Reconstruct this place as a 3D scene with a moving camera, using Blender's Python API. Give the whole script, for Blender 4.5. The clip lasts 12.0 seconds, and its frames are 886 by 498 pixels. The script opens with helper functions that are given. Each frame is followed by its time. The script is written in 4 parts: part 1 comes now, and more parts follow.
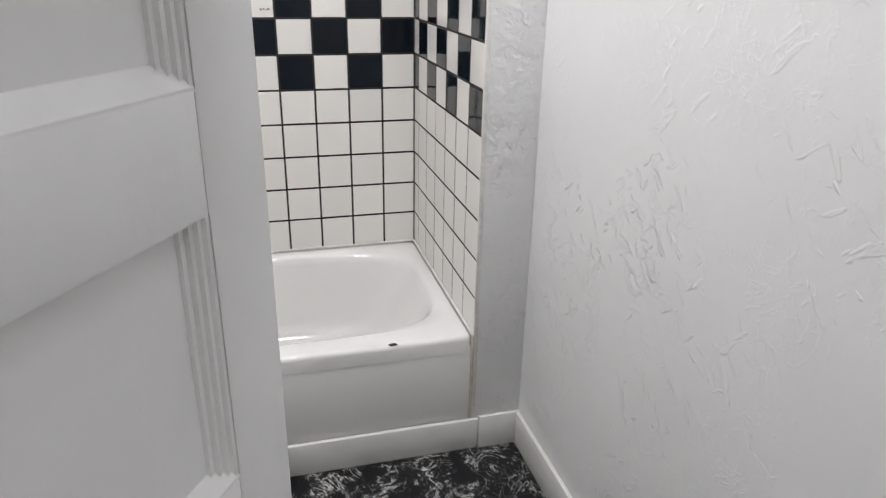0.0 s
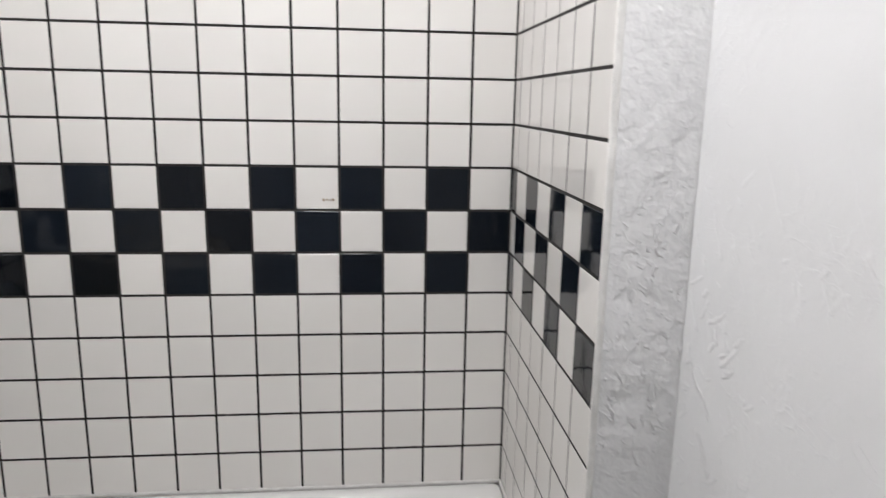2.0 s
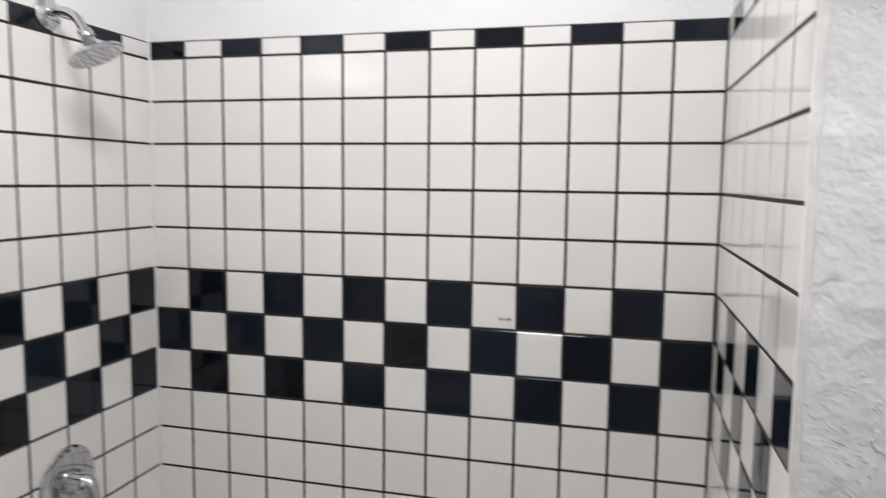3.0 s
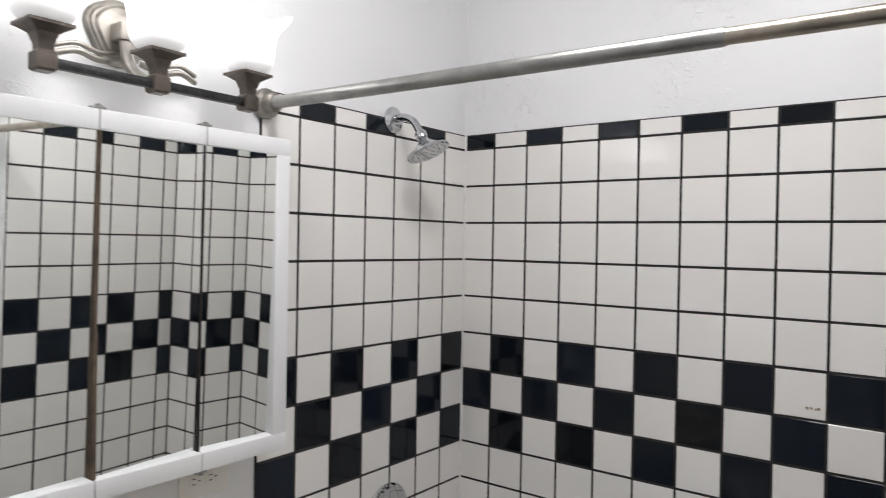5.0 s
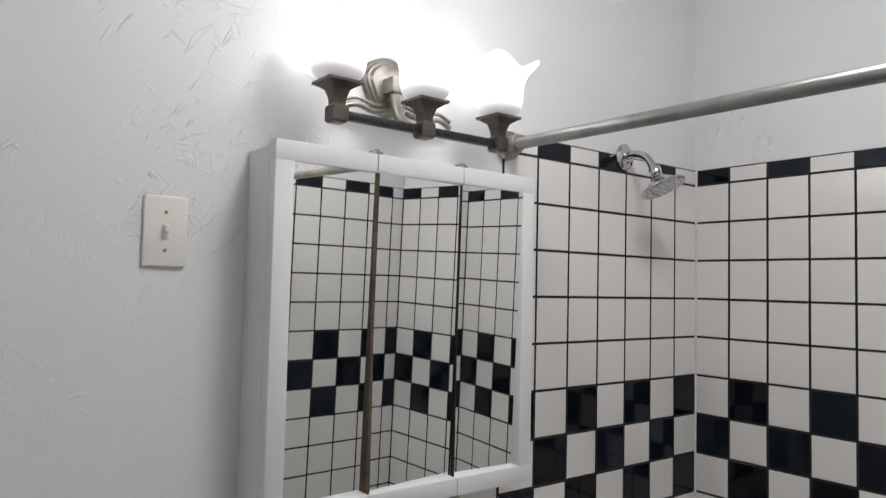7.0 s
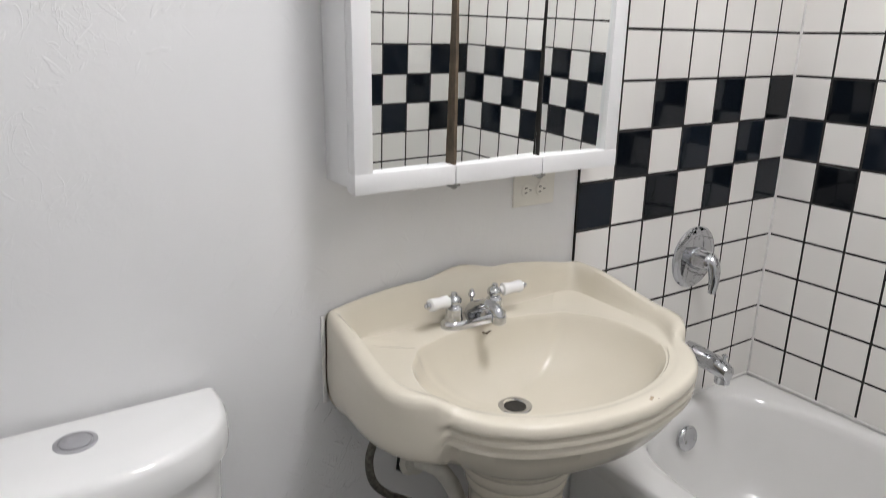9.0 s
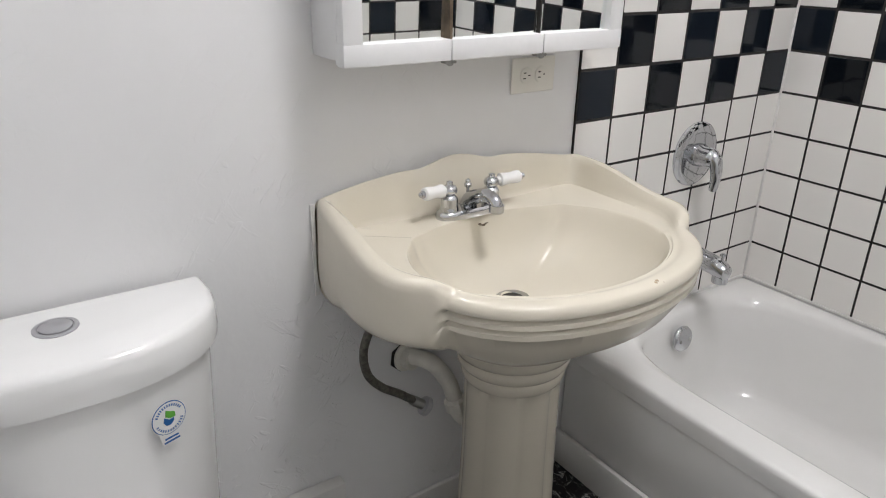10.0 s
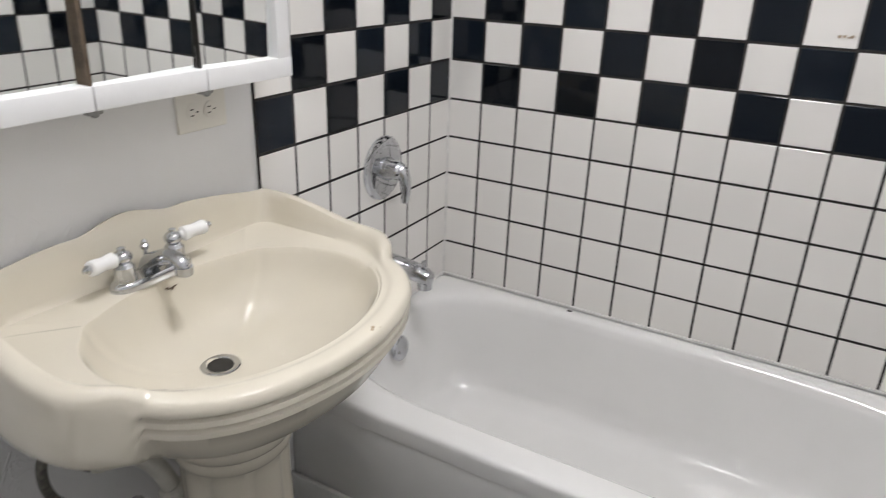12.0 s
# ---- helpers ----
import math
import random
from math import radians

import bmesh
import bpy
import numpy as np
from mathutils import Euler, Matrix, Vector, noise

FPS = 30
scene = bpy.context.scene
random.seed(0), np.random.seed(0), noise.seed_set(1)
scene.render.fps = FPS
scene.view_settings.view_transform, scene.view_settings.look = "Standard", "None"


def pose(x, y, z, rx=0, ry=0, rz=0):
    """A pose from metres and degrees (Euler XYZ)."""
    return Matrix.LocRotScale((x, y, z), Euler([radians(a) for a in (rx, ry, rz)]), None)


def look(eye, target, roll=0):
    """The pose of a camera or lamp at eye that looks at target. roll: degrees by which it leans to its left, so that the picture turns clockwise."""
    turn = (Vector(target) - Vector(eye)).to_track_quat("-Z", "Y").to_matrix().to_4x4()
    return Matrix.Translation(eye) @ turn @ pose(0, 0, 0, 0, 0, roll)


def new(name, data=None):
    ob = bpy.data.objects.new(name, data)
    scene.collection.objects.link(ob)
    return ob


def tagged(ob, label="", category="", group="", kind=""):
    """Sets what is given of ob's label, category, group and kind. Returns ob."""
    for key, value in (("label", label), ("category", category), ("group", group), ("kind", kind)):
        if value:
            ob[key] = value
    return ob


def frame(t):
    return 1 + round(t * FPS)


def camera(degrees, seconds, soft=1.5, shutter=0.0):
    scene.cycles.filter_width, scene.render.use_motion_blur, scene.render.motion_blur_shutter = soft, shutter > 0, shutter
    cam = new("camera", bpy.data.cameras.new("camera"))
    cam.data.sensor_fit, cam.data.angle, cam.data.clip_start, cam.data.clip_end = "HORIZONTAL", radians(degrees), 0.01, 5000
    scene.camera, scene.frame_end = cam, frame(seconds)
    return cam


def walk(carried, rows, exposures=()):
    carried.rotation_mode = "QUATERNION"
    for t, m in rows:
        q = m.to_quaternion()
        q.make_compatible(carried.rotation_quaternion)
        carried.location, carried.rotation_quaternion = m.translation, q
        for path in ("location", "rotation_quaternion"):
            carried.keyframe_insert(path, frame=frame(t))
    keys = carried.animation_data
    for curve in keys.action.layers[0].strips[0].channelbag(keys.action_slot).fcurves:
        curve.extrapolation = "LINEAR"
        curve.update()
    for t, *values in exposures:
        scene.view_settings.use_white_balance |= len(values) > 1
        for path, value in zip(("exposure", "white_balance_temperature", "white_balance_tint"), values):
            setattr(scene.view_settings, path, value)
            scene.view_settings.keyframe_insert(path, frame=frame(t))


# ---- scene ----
# ---- camera and walk ----
cam = camera(64.9, 12.0, soft=0.8, shutter=0.45)
PATH = [
    (0, (0.93, -2.384, 1.357), (1.427, -0.604, 0.592), 1.1),
    (0.5, (0.954, -2.316, 1.383), (1.355, -0.487, 0.681), 1.2),
    (1, (0.994, -2.129, 1.427), (1.371, -0.254, 0.841), 1.1),
    (1.5, (1.049, -1.964, 1.448), (1.416, -0.058, 0.964), 1.2),
    (2, (1.107, -1.828, 1.461), (1.313, 0.118, 1.048), 1.1),
    (2.5, (1.173, -1.753, 1.488), (1.07, 0.221, 1.184), 0.9),
    (3, (1.264, -1.679, 1.542), (0.774, 0.251, 1.348), 0.7),
    (3.5, (1.268, -1.686, 1.558), (0.543, 0.174, 1.437), 0.7),
    (5.5, (1.281, -1.822, 1.573), (-0.051, -0.331, 1.611), 1.0),
    (6, (1.264, -1.848, 1.574), (-0.174, -0.462, 1.691), 1.1),
    (6.5, (1.24, -1.877, 1.569), (-0.296, -0.604, 1.709), 1.1),
    (6.7, (1.226, -1.884, 1.562), (-0.337, -0.643, 1.704), 1.0),
    (8.3, (1.17, -1.912, 1.43), (-0.472, -0.817, 1.105), 0.8),
    (8.5, (1.161, -1.909, 1.421), (-0.471, -0.83, 1.003), 0.8),
    (9, (1.152, -1.909, 1.386), (-0.449, -0.863, 0.799), 0.9),
    (9.5, (1.144, -1.904, 1.329), (-0.422, -0.873, 0.632), 1.0),
    (10, (1.119, -1.901, 1.296), (-0.402, -0.865, 0.513), 1.0),
    (10.5, (1.126, -1.857, 1.306), (-0.351, -0.791, 0.479), 1.1),
    (11, (1.106, -1.814, 1.32), (-0.224, -0.579, 0.479), 1.3),
    (11.5, (1.065, -1.807, 1.329), (-0.05, -0.365, 0.505), 1.7),
    (12, (1.031, -1.812, 1.349), (0.123, -0.212, 0.565), 1.9),
]
EXPOSURES = [(0, 0.44), (1.5, 0.28), (2.5, 0.18), (3.5, 0.04), (5.5, -0.38), (6.7, -0.68), (8.3, 0.04), (9, 0.22), (10.5, 0.30), (12, 0.30)]
walk(cam, [(t, look(eye, target, roll)) for t, eye, target, roll in PATH], EXPOSURES)

# ---- world and light ----
GLOW = 3.7
# strengths of two added, unseen ceiling lamps: bathroom, then hallway
ROOM_FILL = 44.0
HALL_FILL = 28.0
world = bpy.data.worlds.new("world")
world.use_nodes = True
world.node_tree.nodes["Background"].inputs[0].default_value = (0.5, 0.52, 0.55, 1)
world.node_tree.nodes["Background"].inputs[1].default_value = 0.1
scene.world = world


# ---- materials ----
class Nodes:
    """Short ways to make the nodes of one material."""

    def __init__(self, name):
        self.mat = bpy.data.materials.new(name)
        self.mat.use_nodes = True
        self.tree = self.mat.node_tree
        self.bsdf = self.tree.nodes["Principled BSDF"]

    def add(self, kind, **settings):
        node = self.tree.nodes.new(kind)
        for key, value in settings.items():
            if key in node.inputs:
                node.inputs[key].default_value = value
            else:
                setattr(node, key, value)
        return node

    def link(self, a, b):
        self.tree.links.new(a, b)

    def coords(self, scale=(1, 1, 1)):
        tex = self.add("ShaderNodeTexCoord")
        mapping = self.add("ShaderNodeMapping")
        mapping.inputs["Scale"].default_value = scale
        self.link(tex.outputs["Object"], mapping.inputs[0])
        return mapping.outputs[0]

    def noise(self, where, scale, detail=3.0, rough=0.5, distort=0.0):
        n = self.add("ShaderNodeTexNoise")
        n.inputs["Scale"].default_value = scale
        n.inputs["Detail"].default_value = detail
        n.inputs["Roughness"].default_value = rough
        n.inputs["Distortion"].default_value = distort
        self.link(where, n.inputs["Vector"])
        return n.outputs[0]

    def ramp(self, value, stops):
        r = self.add("ShaderNodeValToRGB")
        while len(r.color_ramp.elements) < len(stops):
            r.color_ramp.elements.new(0.5)
        for e, (p, c) in zip(r.color_ramp.elements, stops):
            e.position = p
            e.color = (c, c, c, 1) if isinstance(c, (int, float)) else (*c, 1)
        self.link(value, r.inputs[0])
        return r.outputs[0]

    def math(self, op, a, b):
        m = self.add("ShaderNodeMath", operation=op)
        for i, v in enumerate((a, b)):
            if isinstance(v, (int, float)):
                m.inputs[i].default_value = v
            else:
                self.link(v, m.inputs[i])
        return m.outputs[0]

    def bump(self, height, distance, strength=1.0):
        b = self.add("ShaderNodeBump")
        b.inputs["Strength"].default_value = strength
        b.inputs["Distance"].default_value = distance
        self.link(height, b.inputs["Height"])
        self.link(b.outputs[0], self.bsdf.inputs["Normal"])

    def color(self, out):
        self.link(out, self.bsdf.inputs["Base Color"])

    def rough(self, out):
        self.link(out, self.bsdf.inputs["Roughness"])

    def set(self, **values):
        for key, value in values.items():
            self.bsdf.inputs[key.replace("_", " ")].default_value = value


def surface(name, base, roughness, metal=0.0, vary=0.06, scale=3.0, bump=0.0, bump_scale=60.0, coat=0.0):
    """A plain surface whose colour and gloss wander a little, with a fine relief."""
    n = Nodes(name)
    where = n.coords()
    dark = tuple(c * (1 - vary) for c in base)
    light = tuple(min(1, c * (1 + vary)) for c in base)
    n.color(n.ramp(n.noise(where, scale, 5, 0.6), [(0.3, dark), (0.7, light)]))
    n.rough(n.ramp(n.noise(where, scale * 9, 3), [(0.3, max(0.02, roughness * 0.8)), (0.7, min(1, roughness * 1.25))]))
    n.set(Metallic=metal, Coat_Weight=coat)
    if bump:
        n.bump(n.noise(where, bump_scale, 3), bump)
    return n.mat


def plaster_material(name, base, strength, lump=0.25, heights=None, least=0.06, fade=None):
    """White paint over hand-trowelled plaster: curved ridges in patches, dabs and a fine stipple."""
    n = Nodes(name)
    where = n.coords()
    def ridge(scale, cut, wide, distort):
        return n.ramp(n.noise(where, scale, 3, 0.5, distort), [(cut - wide, 0), (cut, 1), (cut + wide * 0.5, 0.35), (cut + wide * 3, 0)])
    def strokes(angle, across, along, level):
        turn = n.add("ShaderNodeMapping")
        turn.inputs["Rotation"].default_value = (angle, 0.25 * angle, 0)
        n.link(where, turn.inputs[0])
        squeeze = n.add("ShaderNodeMapping")
        squeeze.inputs["Scale"].default_value = (across, across, along)
        n.link(turn.outputs[0], squeeze.inputs[0])
        return n.ramp(n.noise(squeeze.outputs[0], 1.0, 2, 0.45, 0.35), [(level, 0), (level + 0.03, 1), (level + 0.10, 0.55)])
    s1 = strokes(radians(37), 55.0, 9.0, 0.635)
    s2 = strokes(radians(-48), 48.0, 8.0, 0.66)
    s3 = strokes(radians(62), 60.0, 11.0, 0.69)
    a = ridge(8.0, 0.50, 0.010, 1.6)
    b = ridge(15.0, 0.47, 0.014, 1.0)
    c = ridge(11.0, 0.56, 0.010, 2.2)
    patch = n.ramp(n.noise(where, 6.5, 3, 0.6), [(0.50, 0), (0.60, 1)])
    patch2 = n.ramp(n.noise(where, 9.0, 3, 0.6, 0.5), [(0.53, 0), (0.60, 1)])
    zone = n.ramp(n.noise(where, 1.7, 2, 0.5), [(0.44, least), (0.62, 1)])
    dabs = n.ramp(n.noise(where, 34.0, 2, 0.5, 0.6), [(0.62, 0), (0.70, 1)])
    swell = n.noise(where, 4.0, 3, 0.5)
    lumps = n.noise(where, 22.0, 3, 0.55)
    fine = n.noise(where, 130.0, 3, 0.6)
    h = n.math("ADD", n.math("MULTIPLY", n.math("MAXIMUM", a, c), patch), n.math("MULTIPLY", n.math("MULTIPLY", b, patch2), 0.8))
    h = n.math("ADD", h, n.math("MULTIPLY", n.math("MULTIPLY", dabs, patch2), 0.5))
    h = n.math("MULTIPLY", h, 0.4)
    drag = n.math("MULTIPLY", n.math("MAXIMUM", n.math("MAXIMUM", s1, s2), s3), 0.95)
    h = n.math("ADD", h, n.math("MULTIPLY", drag, n.ramp(n.noise(where, 4.2, 3, 0.6), [(0.42, 0.0), (0.58, 1.0)])))
    h = n.math("MULTIPLY", h, zone)
    if heights:
        # the trowel work is heavier at some heights of the wall than at others
        split = n.add("ShaderNodeSeparateXYZ")
        n.link(where, split.inputs[0])
        h = n.math("MULTIPLY", n.math("MULTIPLY", h, n.ramp(n.math("DIVIDE", split.outputs[2], 2.62), heights)), 2.2)
    if fade:
        # and smoother towards one end of the wall
        along = n.add("ShaderNodeSeparateXYZ")
        n.link(where, along.inputs[0])
        h = n.math("MULTIPLY", h, n.ramp(n.math("ADD", along.outputs[1], 2.0), fade))
    h = n.math("ADD", h, n.math("MULTIPLY", swell, 1.8))
    h = n.math("ADD", h, n.math("MULTIPLY", lumps, lump))
    h = n.math("ADD", h, n.math("MULTIPLY", fine, 0.06))
    n.bump(h, 0.0025 * strength, 1.0)
    n.color(n.ramp(n.noise(where, 1.3, 4, 0.6), [(0.3, tuple(c * 0.96 for c in base)), (0.7, base)]))
    n.rough(n.ramp(n.noise(where, 6.0, 3), [(0.3, 0.36), (0.7, 0.5)]))
    return n.mat


def tile_material(name, base, vary, roughness, ior=1.5):
    """Glazed tile: each one a shade apart, faintly wavy glaze."""
    n = Nodes(name)
    info = n.add("ShaderNodeObjectInfo")
    where = n.coords()
    lo, hi = tuple(c * (1 - vary) for c in base), tuple(min(1, c * (1 + vary)) for c in base)
    n.color(n.ramp(info.outputs["Random"], [(0.0, lo), (1.0, hi)]))
    n.rough(n.ramp(n.noise(where, 25.0, 3), [(0.35, roughness), (0.75, roughness * 1.8)]))
    n.bump(n.noise(where, 14.0, 2, 0.4), 0.0007, 1.0)
    n.set(IOR=ior)
    return n.mat


def marble_material():
    """Black vinyl with torn white veins and grey clouds."""
    n = Nodes("black_marble_floor")
    where = n.coords()
    vein = n.ramp(n.noise(where, 9.0, 8, 0.65, 1.6), [(0.482, 0), (0.497, 1), (0.505, 1), (0.524, 0)])
    vein2 = n.ramp(n.noise(where, 23.0, 6, 0.6, 2.0), [(0.487, 0), (0.5, 0.8), (0.513, 0)])
    broken = n.ramp(n.noise(where, 13.0, 4, 0.6), [(0.40, 0), (0.52, 1)])
    cloud = n.ramp(n.noise(where, 6.0, 6, 0.7), [(0.45, 0), (0.75, 0.12)])
    total = n.math("ADD", n.math("MULTIPLY", n.math("MAXIMUM", vein, vein2), broken), cloud)
    n.color(n.ramp(total, [(0.0, (0.005, 0.005, 0.006)), (0.25, (0.02, 0.02, 0.021)), (1.0, (0.62, 0.62, 0.6))]))
    n.rough(n.ramp(n.noise(where, 5.0, 3), [(0.3, 0.42), (0.7, 0.55)]))
    n.bsdf.inputs["Specular IOR Level"].default_value = 0.25
    return n.mat


def glow_material(name, strength, fade=False):
    """Frosted glass with a lit bulb inside."""
    n = Nodes(name)
    n.set(Base_Color=(0.9, 0.9, 0.88, 1), Roughness=0.35)
    n.bsdf.inputs["Emission Color"].default_value = (0.985, 0.97, 0.985, 1)
    n.bsdf.inputs["Emission Strength"].default_value = strength
    if fade:
        spot = n.add("ShaderNodeTexCoord")
        split = n.add("ShaderNodeSeparateXYZ")
        n.link(spot.outputs["Generated"], split.inputs[0])
        n.link(n.math("MULTIPLY", n.ramp(split.outputs[2], [(0.0, 0.10), (0.12, 0.13), (0.42, 1.0)]), strength), n.bsdf.inputs["Emission Strength"])
    return n.mat


def flat_material(name, base, roughness, metal=0.0):
    n = Nodes(name)
    n.set(Base_Color=(*base, 1), Roughness=roughness, Metallic=metal)
    return n.mat


PLASTER = plaster_material("white_plaster", (0.80, 0.80, 0.80), 1.0)
PLASTER_STROKED = plaster_material("stroked_plaster", (0.80, 0.80, 0.80), 0.95, 0.4, [(0.0, 0.8), (0.30, 0.7), (0.42, 0.35), (0.55, 0.18)], 0.5)
PLASTER_TROWELLED = plaster_material("trowelled_plaster", (0.79, 0.79, 0.79), 0.8, 0.35, [(0.0, 0.6), (0.24, 0.55), (0.31, 0.16), (0.44, 0.16), (0.53, 0.6), (0.62, 0.8)], fade=[(0.75, 1.0), (0.95, 0.45), (0.99, 0.1)])
PLASTER_ROUGH = plaster_material("rough_plaster", (0.80, 0.80, 0.80), 2.2, 1.5)
CEILING = plaster_material("ceiling_plaster", (0.8, 0.8, 0.8), 0.5)
WHITE_TILE = tile_material("white_glazed_tile", (0.80, 0.78, 0.75), 0.03, 0.065)
BLACK_TILE = tile_material("black_glazed_tile", (0.006, 0.009, 0.014), 0.5, 0.05, 1.34)
GROUT = surface("dark_grout", (0.014, 0.012, 0.011), 0.85, vary=0.4, scale=25, bump=0.0005, bump_scale=400)
CAULK = surface("white_caulk", (0.72, 0.71, 0.69), 0.5, vary=0.12, scale=30)
DOOR_PAINT = surface("white_door_paint", (0.76, 0.76, 0.76), 0.38, vary=0.04, scale=4, bump=0.0006, bump_scale=45)
TRIM_PAINT = surface("white_trim_paint", (0.76, 0.75, 0.73), 0.35, vary=0.05, scale=6, bump=0.0004, bump_scale=60)
ENAMEL = surface("white_tub_enamel", (0.80, 0.795, 0.78), 0.12, vary=0.025, scale=3, bump=0.0003, bump_scale=9, coat=0.4)
APRON = surface("apron_enamel", (0.74, 0.735, 0.72), 0.36, vary=0.03, scale=3)
BONE = surface("bone_porcelain", (0.66, 0.615, 0.515), 0.2, vary=0.025, scale=4, coat=0.06)
PORCELAIN = surface("white_porcelain", (0.82, 0.82, 0.81), 0.1, vary=0.02, scale=4, coat=0.4)
CHROME = surface("chrome", (0.55, 0.56, 0.58), 0.08, 1.0, vary=0.05, scale=12)
DULL_STEEL = surface("dull_steel", (0.36, 0.36, 0.345), 0.4, 1.0, vary=0.2, scale=18)
BRONZE = surface("brushed_bronze", (0.12, 0.10, 0.085), 0.42, 0.7, vary=0.35, scale=25, bump=0.0004, bump_scale=150)
PEWTER = surface("antique_pewter", (0.30, 0.28, 0.25), 0.35, 0.85, vary=0.3, scale=25)
MIRROR = flat_material("mirror_glass", (0.94, 0.96, 0.95), 0.015, 1.0)
CABINET = surface("white_cabinet_paint", (0.78, 0.78, 0.78), 0.4, vary=0.03, scale=5, bump=0.0004, bump_scale=70)
IVORY = surface("ivory_plastic", (0.78, 0.76, 0.70), 0.36, vary=0.03)
# stands for shade inside gaps and holes, also colours the tub's chips
DARK = surface("gap_shade_and_chip", (0.02, 0.018, 0.015), 0.7)
BROWN = surface("seam_and_print_brown", (0.10, 0.07, 0.045), 0.6, vary=0.5, scale=40)
PVC = surface("aged_white_pvc", (0.72, 0.70, 0.63), 0.35, vary=0.12, scale=20)
HOSE = surface("braided_steel_hose", (0.16, 0.15, 0.13), 0.45, 0.7, vary=0.4, scale=120, bump=0.001, bump_scale=300)
MARBLE = marble_material()
GLASS_LIT = glow_material("lit_frosted_glass", GLOW, True)
BLUE = flat_material("blue_ink", (0.02, 0.12, 0.35), 0.4)
GREEN = flat_material("green_ink", (0.10, 0.36, 0.04), 0.4)
STAIN = surface("rust_stain", (0.30, 0.22, 0.14), 0.6, vary=0.4, scale=60)
GREY_BUTTON = surface("satin_metal", (0.45, 0.45, 0.47), 0.35, 0.6, vary=0.08)


# ---- mesh tools ----
def mesh_object(name, bm, material, smooth=None):
    bmesh.ops.recalc_face_normals(bm, faces=bm.faces)
    me = bpy.data.meshes.new(name)
    bm.to_mesh(me)
    bm.free()
    me.materials.append(material)
    if smooth is not None:
        me.shade_smooth()
        me.set_sharp_from_angle(angle=radians(smooth))
    return new(name, me)


def thing(name, at, label, category, group=""):
    ob = new(name)
    ob.location = at
    ob.empty_display_size = 0.05
    return tagged(ob, label, category, group)


def root_of(ob):
    while ob.parent:
        ob = ob.parent
    return ob


def part(name, bm, material, parent, label="", smooth=40):
    """One mesh object, drawn in world coordinates, under a thing or a part."""
    ob = mesh_object(name, bm, material, smooth)
    ob.parent = parent
    ob.matrix_parent_inverse = Matrix.Translation(root_of(parent).location).inverted() if parent.parent is None else Matrix.Identity(4)
    return tagged(ob, label)


def structure(name, bm, material, label, smooth=None):
    return tagged(mesh_object(name, bm, material, smooth), label, kind="structure")


def box(bm, lo, hi, bevel=0.0, segments=2):
    made = bmesh.ops.create_cube(bm, size=1)["verts"]
    for v in made:
        v.co = Vector([l + (c + 0.5) * (h - l) for c, l, h in zip(v.co, lo, hi)])
    if bevel:
        edges = list({e for v in made for e in v.link_edges})
        bmesh.ops.bevel(bm, geom=edges, offset=bevel, segments=segments, affect="EDGES", profile=0.5)
    return bm


def loft(bm, rings, closed=True, caps=(True, True)):
    rows = [[bm.verts.new(p) for p in ring] for ring in rings]
    n = len(rows[0])
    for a, b in zip(rows, rows[1:]):
        for i in range(n if closed else n - 1):
            j = (i + 1) % n
            bm.faces.new((a[i], a[j], b[j], b[i]))
    if closed and caps[0]:
        bm.faces.new(rows[0][::-1])
    if closed and caps[1]:
        bm.faces.new(rows[-1])
    return bm


def basis(axis):
    axis = Vector(axis).normalized()
    side = axis.orthogonal().normalized()
    return axis, side, axis.cross(side)


def lathe(bm, origin, axis, profile, seg=32, caps=(True, True)):
    """A body of revolution: profile of (radius, distance along the axis)."""
    axis, u, v = basis(axis)
    rings = [[Vector(origin) + axis * d + (u * math.cos(a) + v * math.sin(a)) * r
              for a in (2 * math.pi * k / seg for k in range(seg))] for r, d in profile]
    return loft(bm, rings, True, caps)


def tube(bm, points, radius, seg=14, caps=(True, True)):
    """A round bar along points; radius a number or one for each point."""
    points = [Vector(p) for p in points]
    radii = radius if isinstance(radius, (list, tuple)) else [radius] * len(points)
    tangent = (points[1] - points[0]).normalized()
    side = tangent.orthogonal().normalized()
    rings = []
    for i, p in enumerate(points):
        ahead = (points[min(i + 1, len(points) - 1)] - points[max(i - 1, 0)]).normalized()
        side = (side - ahead * side.dot(ahead)).normalized()
        up = ahead.cross(side)
        rings.append([p + (side * math.cos(a) + up * math.sin(a)) * radii[i] for a in (2 * math.pi * k / seg for k in range(seg))])
    return loft(bm, rings, True, caps)


def curve_points(control, steps=8):
    """Catmull-Rom through the control points."""
    c = [Vector(p) for p in control]
    c = [c[0] * 2 - c[1], *c, c[-1] * 2 - c[-2]]
    out = []
    for a, b, d, e in zip(c, c[1:], c[2:], c[3:]):
        for s in range(steps):
            t = s / steps
            out.append(0.5 * ((2 * b) + (d - a) * t + (2 * a - 5 * b + 4 * d - e) * t * t + (3 * b - a - 3 * d + e) * t ** 3))
    return out + [c[-2]]


def smoothstep(a, b, x):
    t = min(1.0, max(0.0, (x - a) / (b - a)))
    return t * t * (3 - 2 * t)


def text_mesh(body, size, m, depth=0.0005):
    """The built-in font as a mesh, drawn in the plane of m."""
    data = bpy.data.curves.new("lettering", "FONT")
    data.body, data.size, data.extrude, data.align_x, data.align_y = body, size, depth, "CENTER", "CENTER"
    ob = bpy.data.objects.new("lettering", data)
    bm = bmesh.new()
    bm.from_mesh(bpy.data.meshes.new_from_object(ob))
    bpy.data.objects.remove(ob)
    bm.transform(m)
    return bm


